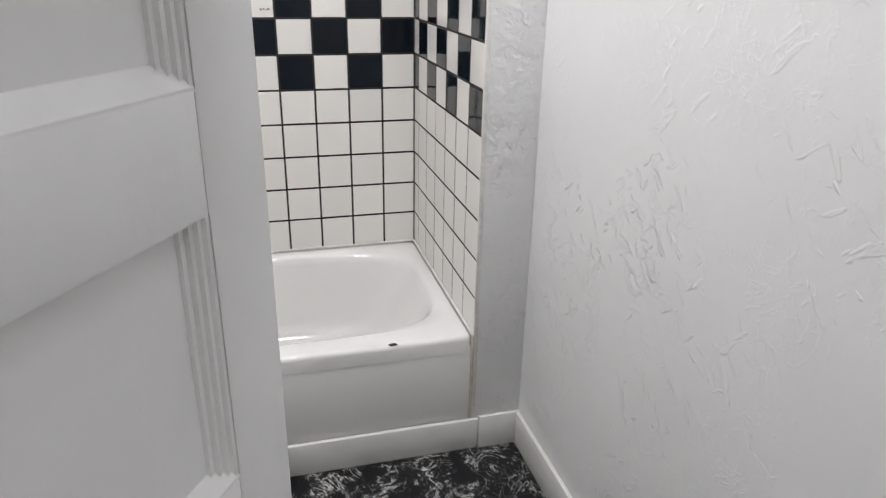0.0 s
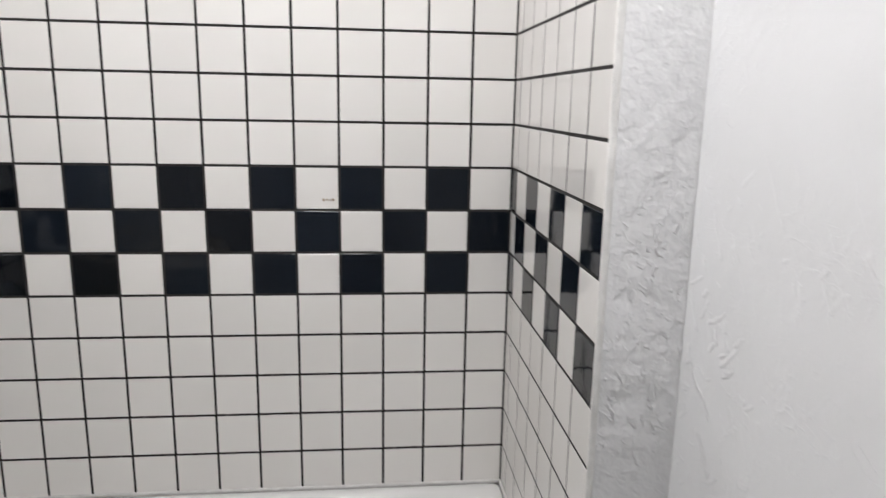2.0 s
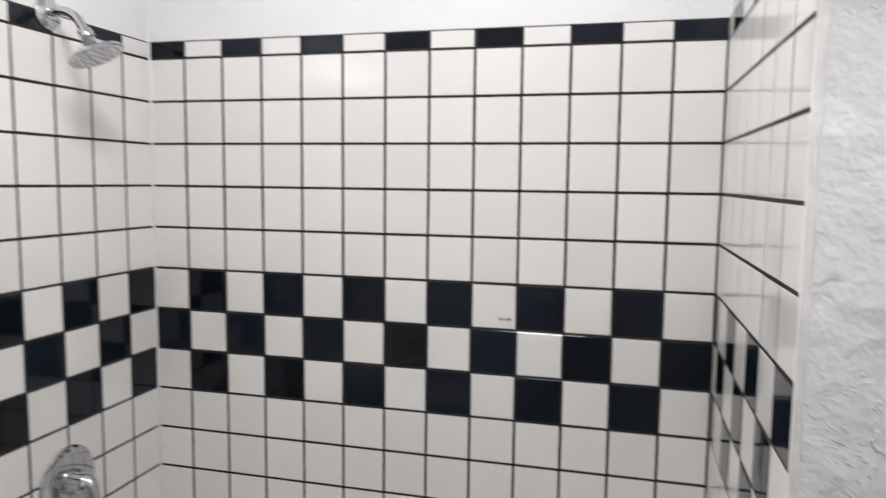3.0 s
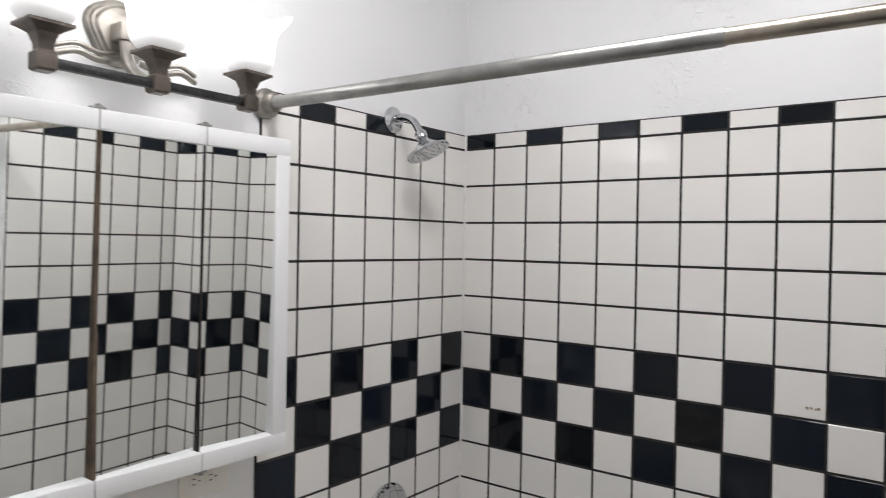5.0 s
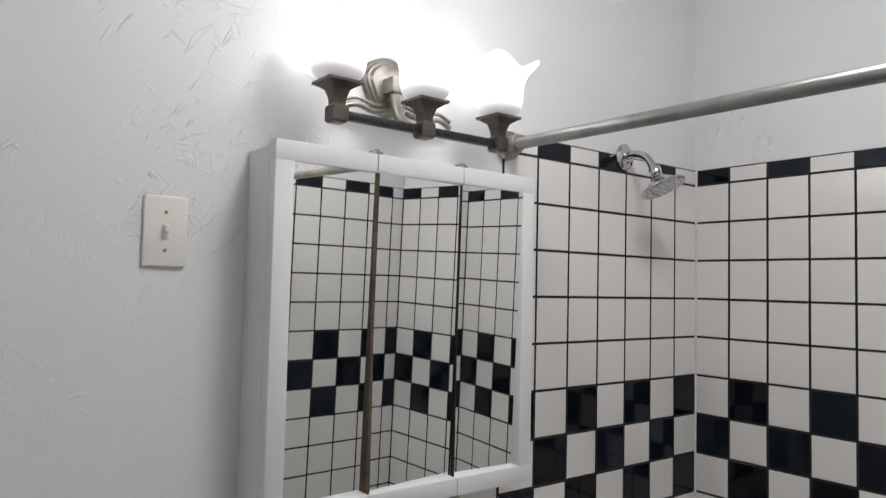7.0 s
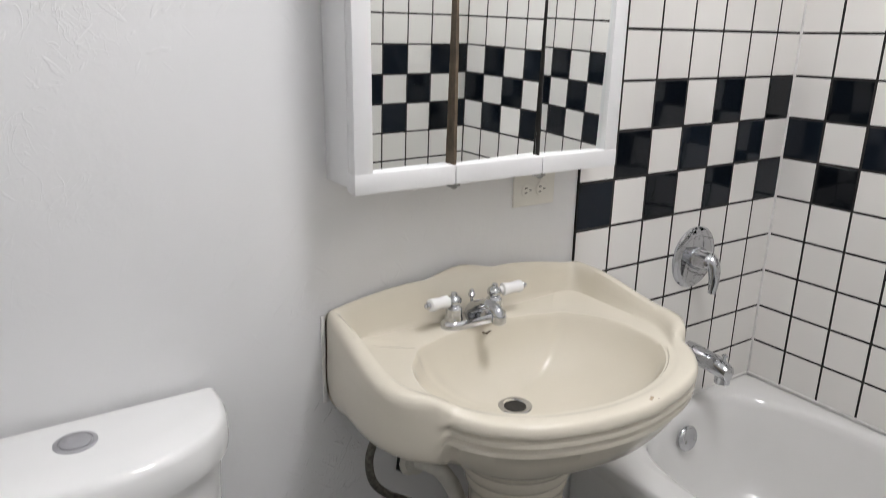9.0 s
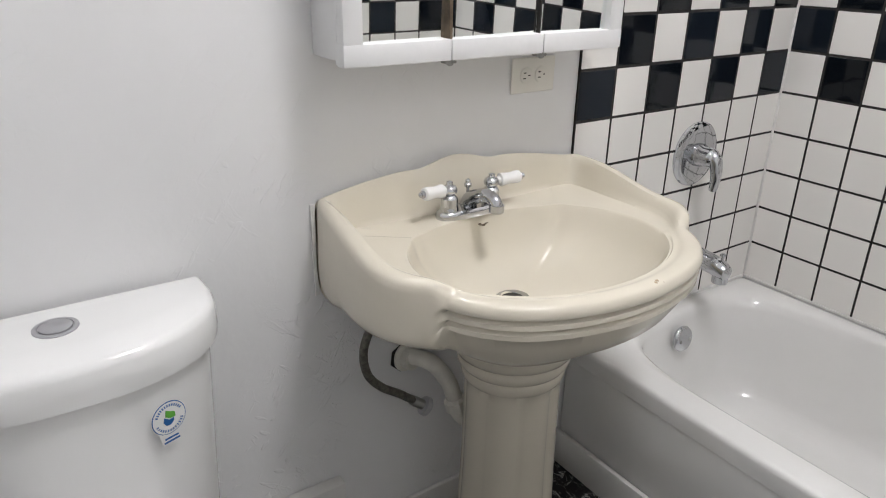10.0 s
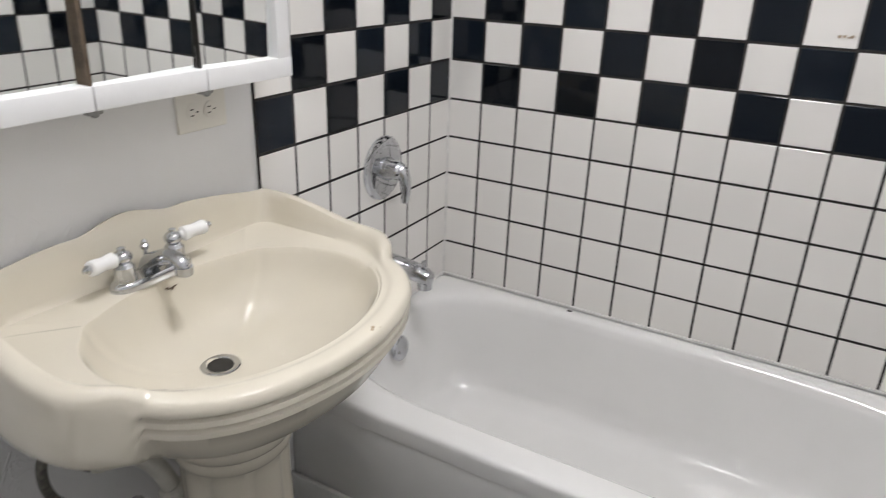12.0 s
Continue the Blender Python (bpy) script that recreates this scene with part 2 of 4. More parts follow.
# ---- plan, metres ----
PITCH = 0.114                 # tile and joint
BAND = 0.95                   # lower edge of the black and white band
CAP = BAND + 8 * PITCH        # lower edge of the cap row
CAP_HIGH = 0.046
TUB_LONG = 13 * PITCH         # 1.482, tile face to tile face
STRIP = -0.752                # face of the short wall beside the tub
EAST = 1.632                  # right-hand wall
SOUTH = -2.563                # wall with the doorway
TOP = 2.75                    # ceiling
RIM = 0.377                   # tub rim
WEST_TILE = 0.006
DOOR_W, DOOR_H = 0.719, 2.0
DOOR_TURN = 57.5              # degrees the door stands open
HINGE = (0.5245, -2.530)

# ---- floor, walls, ceiling ----
structure("floor", box(bmesh.new(), (-0.1, SOUTH - 0.02, -0.05), (EAST + 0.1, 0.1, 0)), MARBLE, "black vinyl floor with white marble veins")
structure("wall_west", box(bmesh.new(), (-0.1, SOUTH - 0.12, 0), (0, 0.1, TOP)), PLASTER_TROWELLED, "white painted trowelled plaster wall")
structure("wall_north", box(bmesh.new(), (0, 0.006, 0), (EAST + 0.1, 0.1, TOP)), PLASTER, "white painted plaster wall behind the bathtub")
structure("wall_east", box(bmesh.new(), (EAST, SOUTH - 0.12, 0), (EAST + 0.1, STRIP - 0.001, TOP)), PLASTER_STROKED, "white painted wall with trowelled plaster texture")
structure("wall_tub_end", box(bmesh.new(), (TUB_LONG + 0.0056, STRIP, 0), (EAST + 0.1, 0.006, TOP), 0.005, 3), PLASTER_ROUGH, "short white plaster return wall with rough edge", 40)
bm = bmesh.new()
x0, x1 = HINGE[0] - 0.02, HINGE[0] + DOOR_W + 0.02
box(bm, (0, SOUTH - 0.12, 0), (x0, SOUTH, TOP))
box(bm, (x1, SOUTH - 0.12, 0), (EAST, SOUTH, TOP))
box(bm, (x0, SOUTH - 0.12, DOOR_H + 0.03), (x1, SOUTH, TOP))
structure("wall_south", bm, PLASTER, "white plaster wall round the doorway")
structure("ceiling", box(bmesh.new(), (-0.1, SOUTH - 0.12, TOP), (EAST + 0.1, 0.1, TOP + 0.08)), CEILING, "white painted ceiling")
# hallway behind the doorway
HALL = SOUTH - 0.12
structure("floor_hall", box(bmesh.new(), (-0.6, HALL - 1.2, -0.05), (2.2, HALL + 0.1, 0.0)), surface("hall_floor", (0.30, 0.22, 0.15), 0.4, vary=0.2, scale=6), "brown hallway floor")
bm = bmesh.new()
box(bm, (-0.7, HALL - 1.3, 0), (2.3, HALL - 1.2, TOP))
box(bm, (-0.7, HALL - 1.2, 0), (-0.6, HALL, TOP))
box(bm, (2.2, HALL - 1.2, 0), (2.3, HALL, TOP))
box(bm, (-0.6, HALL, 0), (-0.1, HALL + 0.1, TOP))
box(bm, (EAST + 0.1, HALL, 0), (2.2, HALL + 0.1, TOP))
structure("wall_hall", bm, PLASTER, "plain white hallway walls")
structure("ceiling_hall", box(bmesh.new(), (-0.7, HALL - 1.3, TOP), (2.3, HALL, TOP + 0.08)), CEILING, "white hallway ceiling")

# baseboards
def baseboard(name, lo, hi, label):
    structure(name, box(bmesh.new(), lo, hi, 0.004), TRIM_PAINT, label, 40)

baseboard("baseboard_tub", (0.0, -0.761, 0), (TUB_LONG + 0.020, -0.747, 0.103), "white baseboard along the foot of the bathtub")
baseboard("baseboard_strip", (TUB_LONG + 0.021, STRIP - 0.014, 0), (EAST, STRIP - 0.001, 0.112), "white baseboard on the short return wall")
baseboard("baseboard_east", (EAST - 0.014, SOUTH, 0), (EAST - 0.001, STRIP - 0.015, 0.112), "white baseboard along the plaster wall")
baseboard("baseboard_west", (0.001, -1.40, 0), (0.014, -0.762, 0.10), "white baseboard behind the washbasin")
baseboard("baseboard_west_high", (0.001, SOUTH, 0), (0.034, -1.402, 0.246), "tall white baseboard with uneven caulked top")

# ---- door ----
def build_door():
    place = Matrix.Translation((*HINGE, 0.008)) @ Matrix.Rotation(radians(DOOR_TURN), 4, "Z")
    door = thing("panel_door", (*HINGE, 0), "white painted wooden panel door standing half open", "door")
    thick = 0.030
    stile = 0.063
    levels = [(0.152, 0.492), (0.564, 0.959), (1.031, 1.213), (1.285, 1.852)]
    def piece(name, lo, hi, bevel=0.003, label=""):
        b = box(bmesh.new(), lo, hi, bevel)
        b.transform(place)
        part(name, b, DOOR_PAINT, door, label)
    piece("stile", (0, -thick, 0), (stile, 0, DOOR_H))
    piece("stile", (DOOR_W - stile, -thick, 0), (DOOR_W, 0, DOOR_H))
    edges = [0.0] + [z for lv in levels for z in lv] + [DOOR_H]
    for k in range(0, len(edges), 2):
        piece("rail", (stile, -thick, edges[k]), (DOOR_W - stile, 0, edges[k + 1]), 0.002)
    for z0, z1 in levels:
        panel = box(bmesh.new(), (stile - 0.004, -thick + 0.010, z0 - 0.004), (DOOR_W - stile + 0.004, -0.010, z1 + 0.004))
        panel.transform(place)
        p = part("panel", panel, DOOR_PAINT, door)
        for y_out, y_in in ((0.0, -0.010), (-thick, -thick + 0.010)):
            for xa, sgn in ((stile, 1), (DOOR_W - stile, -1)):
                b = bmesh.new()
                prof = [(0.0, -0.02), (0.0, 0.1), (0.003, 0.1), (0.004, 0.36), (0.008, 0.30), (0.009, 0.58), (0.0135, 0.50), (0.0145, 0.80), (0.019, 0.74), (0.020, 1.04)]
                loft(b, [[Vector((xa + sgn * px, y_out + (y_in - y_out) * dp, zz)) for px, dp in prof] + [Vector((xa, y_in + (y_in - y_out) * 0.04, zz))] for zz in (z0 - 0.001, z1 + 0.001)])
                b.transform(place)
                part("moulding", b, DOOR_PAINT, p, smooth=20)
            b = bmesh.new()
            loft(b, [[Vector((xx, y_out + (y_in - y_out) * dp, z0 + dz)) for dp, dz in ((0.03, -0.002), (0.03, 0.0005), (0.45, 0.0065), (0.85, 0.0125), (1.04, 0.0138), (1.04, -0.002))] for xx in (stile - 0.001, DOOR_W - stile + 0.001)])
            b.transform(place)
            part("sill", b, DOOR_PAINT, p, smooth=30)
    for side in (0.0, -thick):
        out = 1 if side == 0.0 else -1
        b = bmesh.new()
        lathe(b, (DOOR_W - 0.030, side, 0.86), (0, out, 0), [(0.028, 0), (0.028, 0.004), (0.012, 0.007), (0.010, 0.03), (0.024, 0.036), (0.028, 0.05), (0.022, 0.062), (0.001, 0.066)], 28)
        b.transform(place)
        part("knob", b, BRONZE, door, "dark metal door knob")
    for z in (0.25, 1.0, 1.75):
        b = tube(bmesh.new(), [(0, 0.006, z - 0.045), (0, 0.006, z + 0.045)], 0.006)
        b.transform(place)
        part("hinge", b, DOOR_PAINT, door)

build_door()
bm = bmesh.new()
for xa, xb in ((x0, x0 + 0.018), (x1 - 0.018, x1)):
    box(bm, (xa, HALL, 0), (xb, SOUTH - 0.04, DOOR_H + 0.028), 0.002)
box(bm, (x0, HALL, DOOR_H + 0.012), (x1, SOUTH - 0.04, DOOR_H + 0.03), 0.002)
structure("trim_door_frame", bm, TRIM_PAINT, "white painted door lining", 40)

# ---- bathtub ----
def tub_ring(inset_w, inset_e, inset_s, inset_n, power, z, n=96, lean=0.0):
    xa, xb, ya, yb = 0.004 + inset_w, TUB_LONG - 0.004 - inset_e, -0.745 + inset_s, -0.004 - inset_n
    cx, cy, hx, hy = (xa + xb) / 2, (ya + yb) / 2, (xb - xa) / 2, (yb - ya) / 2
    out = []
    for k in range(n):
        a = 2 * math.pi * k / n
        ca, sa = math.cos(a), math.sin(a)
        out.append(Vector((cx + hx * math.copysign(abs(ca) ** (2 / power), ca), cy + hy * math.copysign(abs(sa) ** (2 / power), sa), z)))
    return out

def build_tub():
    tub = thing("bathtub", (TUB_LONG / 2, -0.37, 0), "white enamelled alcove bathtub with chipped rim", "bathtub")
    bm = bmesh.new()
    rings = [tub_ring(0, 0, 0, 0, 60, RIM - 0.05), tub_ring(0, 0, 0.0, 0, 60, RIM - 0.014), tub_ring(0.001, 0.001, 0.002, 0.001, 60, RIM - 0.007),
             tub_ring(0.003, 0.003, 0.006, 0.003, 60, RIM - 0.002), tub_ring(0.007, 0.007, 0.014, 0.007, 50, RIM)]
    rings += [tub_ring(0.036, 0.034, 0.075, 0.030, 9, RIM - 0.001), tub_ring(0.045, 0.043, 0.083, 0.040, 5.2, RIM - 0.004),
              tub_ring(0.053, 0.051, 0.091, 0.048, 4.6, RIM - 0.014), tub_ring(0.058, 0.060, 0.097, 0.053, 4.4, RIM - 0.035),
              tub_ring(0.074, 0.12, 0.112, 0.066, 4.6, 0.25), tub_ring(0.088, 0.18, 0.125, 0.080, 4.6, 0.14), tub_ring(0.104, 0.235, 0.140, 0.094, 4.4, 0.094),
              tub_ring(0.130, 0.275, 0.165, 0.118, 4.2, 0.072), tub_ring(0.175, 0.33, 0.21, 0.16, 3.8, 0.064), tub_ring(0.3, 0.5, 0.30, 0.28, 3, 0.060), tub_ring(0.6, 0.8, 0.368, 0.365, 2, 0.058)]
    loft(bm, rings, True, (False, True))
    part("basin", bm, ENAMEL, tub, smooth=60)
    bm = bmesh.new()
    box(bm, (0.004, -0.744, 0.0), (TUB_LONG - 0.004, -0.72, RIM - 0.03), 0.006)
    part("apron", bm, APRON, tub, "plain white apron panel")
    for x, y, z, r in ((1.252, -0.738, RIM, 0.011), (0.932, -0.736, RIM, 0.010), (0.455, -0.022, RIM, 0.008)):
        bm = bmesh.new()
        rnd = random.Random(int(x * 1000))
        loft(bm, [[Vector((x + math.cos(a) * r * rr * 1.3, y + math.sin(a) * r * rr * 0.6, z + dz)) for a, rr in ((k * 0.7, 0.6 + 0.5 * rnd.random()) for k in range(9))] for dz in (-0.002, 0.0012)])
        part("chip", bm, DARK, tub, "dark chip in the enamel", smooth=None)
    bm = bmesh.new()
    o = Vector((0.083, -0.375, 0.305))
    lathe(bm, o, (1, 0, 0.15), [(0.036, -0.002), (0.037, 0.004), (0.034, 0.009), (0.028, 0.0115), (0.001, 0.013)], 40)
    plate = part("overflow_plate", bm, CHROME, tub, "round chrome overflow plate")
    for dz in (-0.018, 0.018):
        bm = lathe(bmesh.new(), o + Vector((0.011, dz, -0.002)), (1, 0, 0.15), [(0.005, 0), (0.005, 0.002), (0.001, 0.003)], 12)
        part("screw", bm, DULL_STEEL, plate)
    bm = lathe(bmesh.new(), (0.27, -0.37, 0.0585), (0, 0, 1), [(0.03, 0), (0.03, 0.003), (0.02, 0.002), (0.001, 0.0015)], 28)
    part("drain", bm, CHROME, tub, "chrome tub drain")

build_tub()

# ---- pedestal washbasin ----
SINK = Vector((0.29, -1.103, 0))
DECK = 0.818                  # flat top of the washbasin

def sink_outline(n):
    """Points round the basin seen from above: straight at the wall, broad shoulders, a notch, an oval front."""
    half = [(-0.284, 0.308), (-0.284, 0.317), (-0.275, 0.321), (-0.21, 0.331), (-0.13, 0.338), (-0.06, 0.341), (-0.015, 0.339), (0.015, 0.332), (0.035, 0.320), (0.052, 0.304), (0.064, 0.289), (0.070, 0.280),
            (0.074, 0.272), (0.086, 0.266), (0.103, 0.257), (0.136, 0.231), (0.168, 0.190), (0.191, 0.139), (0.205, 0.087), (0.2125, 0.042)]
    loop = [(-0.284, -0.16), (-0.284, 0.0), (-0.284, 0.16)] + half + [(0.2145, 0.0)] + [(x, -y) for x, y in half[::-1]]
    pts = curve_points([Vector((x, y, 0)) for x, y in loop] + [Vector((loop[0][0], loop[0][1], 0))], 10)
    lengths = [0.0]
    for p, q in zip(pts, pts[1:]):
        lengths.append(lengths[-1] + (q - p).length)
    out, i = [], 0
    for k in range(n):
        want = lengths[-1] * k / n
        while lengths[i + 1] < want:
            i += 1
        f = (want - lengths[i]) / max(1e-9, lengths[i + 1] - lengths[i])
        out.append(pts[i].lerp(pts[i + 1], f))
    return out

def sink_crest(dy):
    """Height of the scalloped back: a middle bump, two dips and long falling wings."""
    a = abs(dy)
    return 0.883 + 0.033 * max(0, 1 - (a / 0.31) ** 2.2) + 0.013 * math.exp(-(dy / 0.05) ** 2) - 0.005 * math.exp(-((a - 0.088) / 0.022) ** 2)

def build_sink():
    sink = thing("pedestal_sink", (0.2, -1.1, 0), "bone coloured porcelain pedestal washbasin with scalloped back", "sink")
    n = 360
    outline = sink_outline(n)
    drain = Vector((0.200, -1.110, 0))
    bowl_c = Vector((0.270, -1.105, 0))
    rings = []
    outer, bowl, lipz, frontw = [], [], [], []
    for rel in outline:
        p = SINK + rel
        p.x = max(p.x, 0.0065)
        outer.append(p)
        a = math.atan2((p.y - bowl_c.y) / 0.251, (p.x - bowl_c.x) / 0.187)
        ca, sa = math.cos(a), math.sin(a)
        # the rear of the bowl is flatter than its front and meets it in a small nick on each side
        nick = 0.006 * math.exp(-((abs(math.degrees(a)) - 138) / 5.0) ** 2)
        flat = 1.0 + (0.05 * math.sin(2 * a) ** 2 if ca < 0 else 0.0)
        bowl.append(bowl_c + Vector(((0.187 * flat + nick) * ca, (0.251 * flat + nick) * sa, 0)))
        w = smoothstep(0.350, 0.364, p.x)
        side = smoothstep(0.05, 0.26, p.x)
        z = sink_crest(p.y - SINK.y + 0.022) * (1 - side) + 0.850 * side
        lipz.append(z * (1 - w) + 0.828 * w)
        frontw.append(w)
    def ring(fn):
        rings.append([fn(k) for k in range(n)])
    for s, z in ((0.09, 0.682), (0.25, 0.685), (0.45, 0.694), (0.62, 0.710), (0.76, 0.731), (0.86, 0.753), (0.92, 0.773), (0.955, 0.790), (0.977, 0.804), (0.992, 0.8125)):
        ring(lambda k: drain.lerp(bowl[k], s).to_2d().to_3d() + Vector((0, 0, z)))
    for s, z in ((1.004, 0.0), (1.02, 0.0012)):
        ring(lambda k: bowl_c.lerp(bowl[k], s) + Vector((0, 0, DECK - 0.0015 + z + 0.002 * frontw[k])))
    # deck out to the raised lip: how far in from the edge, how much of the lip's height, how far rounded down
    for inset, mix, drop, soften in ((0.052, 0.0, 0, 110), (0.046, 0.03, 0, 96), (0.042, 0.15, 0, 84), (0.038, 0.42, 0, 72), (0.034, 0.72, 0, 56), (0.029, 0.93, 0, 36), (0.021, 1.0, 0, 14),
                                     (0.012, 1.0, 0.0015, 5), (0.005, 1.0, 0.005, 2), (0.001, 1.0, 0.011, 0)):
        def deck(k):
            b = bowl_c.lerp(bowl[k], 1.025)
            inward = b - outer[k]
            inward.z = 0
            gap = inward.length
            # the back leans close to the wall, so its lip is thinner there
            thin = 0.55 + 0.45 * smoothstep(0.01, 0.06, outer[k].x)
            p = outer[k] + inward * (inset * thin * min(1, gap * 0.92 / (0.052 * thin)) / gap)
            base = DECK + 0.006 * frontw[k]
            p.z = base + (lipz[k] - base) * mix - drop * (1 - 0.6 * frontw[k])
            p.x = max(p.x, 0.0065)
            return p
        ring(deck)
        for _ in range(soften):
            last = rings[-1]
            rings[-1] = [(last[k - 1] + last[k] * 2 + last[(k + 1) % n]) / 4 for k in range(n)]
    front = [(0.001, 0.820), (0.004, 0.814), (0.003, 0.807), (-0.006, 0.8035), (0.001, 0.798), (0.002, 0.790), (-0.007, 0.7865), (0.000, 0.780), (0.000, 0.772), (-0.010, 0.766), (-0.018, 0.745), (-0.038, 0.712), (-0.080, 0.681), (-0.14, 0.655)]
    sides = [(0.001, -0.020), (0.002, 0.812), (0.003, 0.796), (0.004, 0.781), (0.004, 0.766), (0.004, 0.752), (0.003, 0.739), (0.001, 0.727), (-0.003, 0.717), (-0.010, 0.708), (-0.024, 0.700), (-0.060, 0.693), (-0.11, 0.675), (-0.15, 0.652)]
    for i, ((fd, fz), (sd, sz)) in enumerate(zip(front, sides)):
        def skirt(k):
            w = frontw[k]
            zs = lipz[k] + sz if sz < 0 else sz
            zs -= 0.022 * min(1, i / 9) * (1 - smoothstep(0.02, 0.12, outer[k].x))
            zs += 0.026 * min(1, i / 9) * smoothstep(0.16, 0.34, outer[k].x)
            d = fd * w + sd * (1 - w)
            u = outer[k] - SINK
            r = u.length
            p = SINK + u * (max(0.09, r + d) / r)
            p.x = max(p.x, 0.0065)
            p.z = fz * w + zs * (1 - w)
            return p
        ring(skirt)
    bm = bmesh.new()
    loft(bm, rings, True, (True, True))
    basin = part("basin", bm, BONE, sink, smooth=38)
    bm = lathe(bmesh.new(), drain + Vector((0, 0, 0.6815)), (0, 0, 1), [(0.034, 0), (0.034, 0.003), (0.030, 0.004), (0.022, 0.0015)], 36, (True, False))
    part("drain_ring", bm, CHROME, basin, "chrome drain flange")
    # closed dark disc, the shade inside the drain put into its colour
    bm = lathe(bmesh.new(), drain + Vector((0, 0, 0.6817)), (0, 0, 1), [(0.022, 0.0), (0.022, 0.002), (0.001, 0.002)], 30)
    part("drain_hole", bm, DARK, basin, "dark disc for the open drain hole")
    # pedestal with flutes and a ringed capital
    bm = bmesh.new()
    rows = []
    for z, r, f in ((0.0, 0.135, 0.2), (0.03, 0.135, 0.2), (0.045, 0.122, 0.4), (0.09, 0.112, 1), (0.16, 0.105, 1), (0.3, 0.100, 1), (0.45, 0.098, 1), (0.490, 0.098, 1), (0.508, 0.099, 0.5),
                    (0.511, 0.103, 0), (0.520, 0.108, 0), (0.533, 0.108, 0), (0.537, 0.104, 0), (0.541, 0.110, 0), (0.551, 0.117, 0), (0.565, 0.118, 0), (0.569, 0.114, 0), (0.573, 0.121, 0), (0.585, 0.128, 0), (0.600, 0.129, 0), (0.606, 0.126, 0), (0.672, 0.142, 0)):
        ringp = []
        for k in range(96):
            a = 2 * math.pi * k / 96
            flute = 0.008 * f * (abs(math.cos(4 * a + 0.3)) ** 0.7 - 0.6)
            ringp.append(Vector((0.195 + (r + flute) * math.cos(a) * 0.95, -1.094 + (r + flute) * math.sin(a), z)))
        rows.append(ringp)
    loft(bm, rows)
    part("pedestal", bm, BONE, sink, "fluted porcelain pedestal with ringed capital", smooth=50)
    # caulk against the wall
    bm = box(bmesh.new(), (0.0005, -1.434, 0.690), (0.006, -1.423, 0.874), 0.0025)
    part("caulk", bm, CAULK, sink, "uneven white caulk bead")
    # maker's mark as a plain dark bar
    bm = bmesh.new()
    for z, tall, ya, yb in ((0.7985, 0.0022, -1.114, -1.108), (0.7960, 0.0018, -1.111, -1.095), (0.7935, 0.0022, -1.104, -1.099), (0.7978, 0.0014, -1.098, -1.090)):
        xs = 0.0883 - (z - 0.791) * 0.186
        box(bm, (xs - 0.002, ya, z), (xs + 0.0012, yb, z + tall))
    part("mark", bm, BROWN, sink, "small dark printed mark")
    for x, y, z in ((0.491, -1.066, 0.8268), (0.496, -1.058, 0.8250), (0.494, -1.072, 0.8262)):
        bm = lathe(bmesh.new(), (x, y, z), (0.2, 0, 1), [(0.0035, 0), (0.003, 0.0012), (0.001, 0.0015)], 7)
        part("chip", bm, STAIN, sink, "brown chip in the glaze")

build_sink()

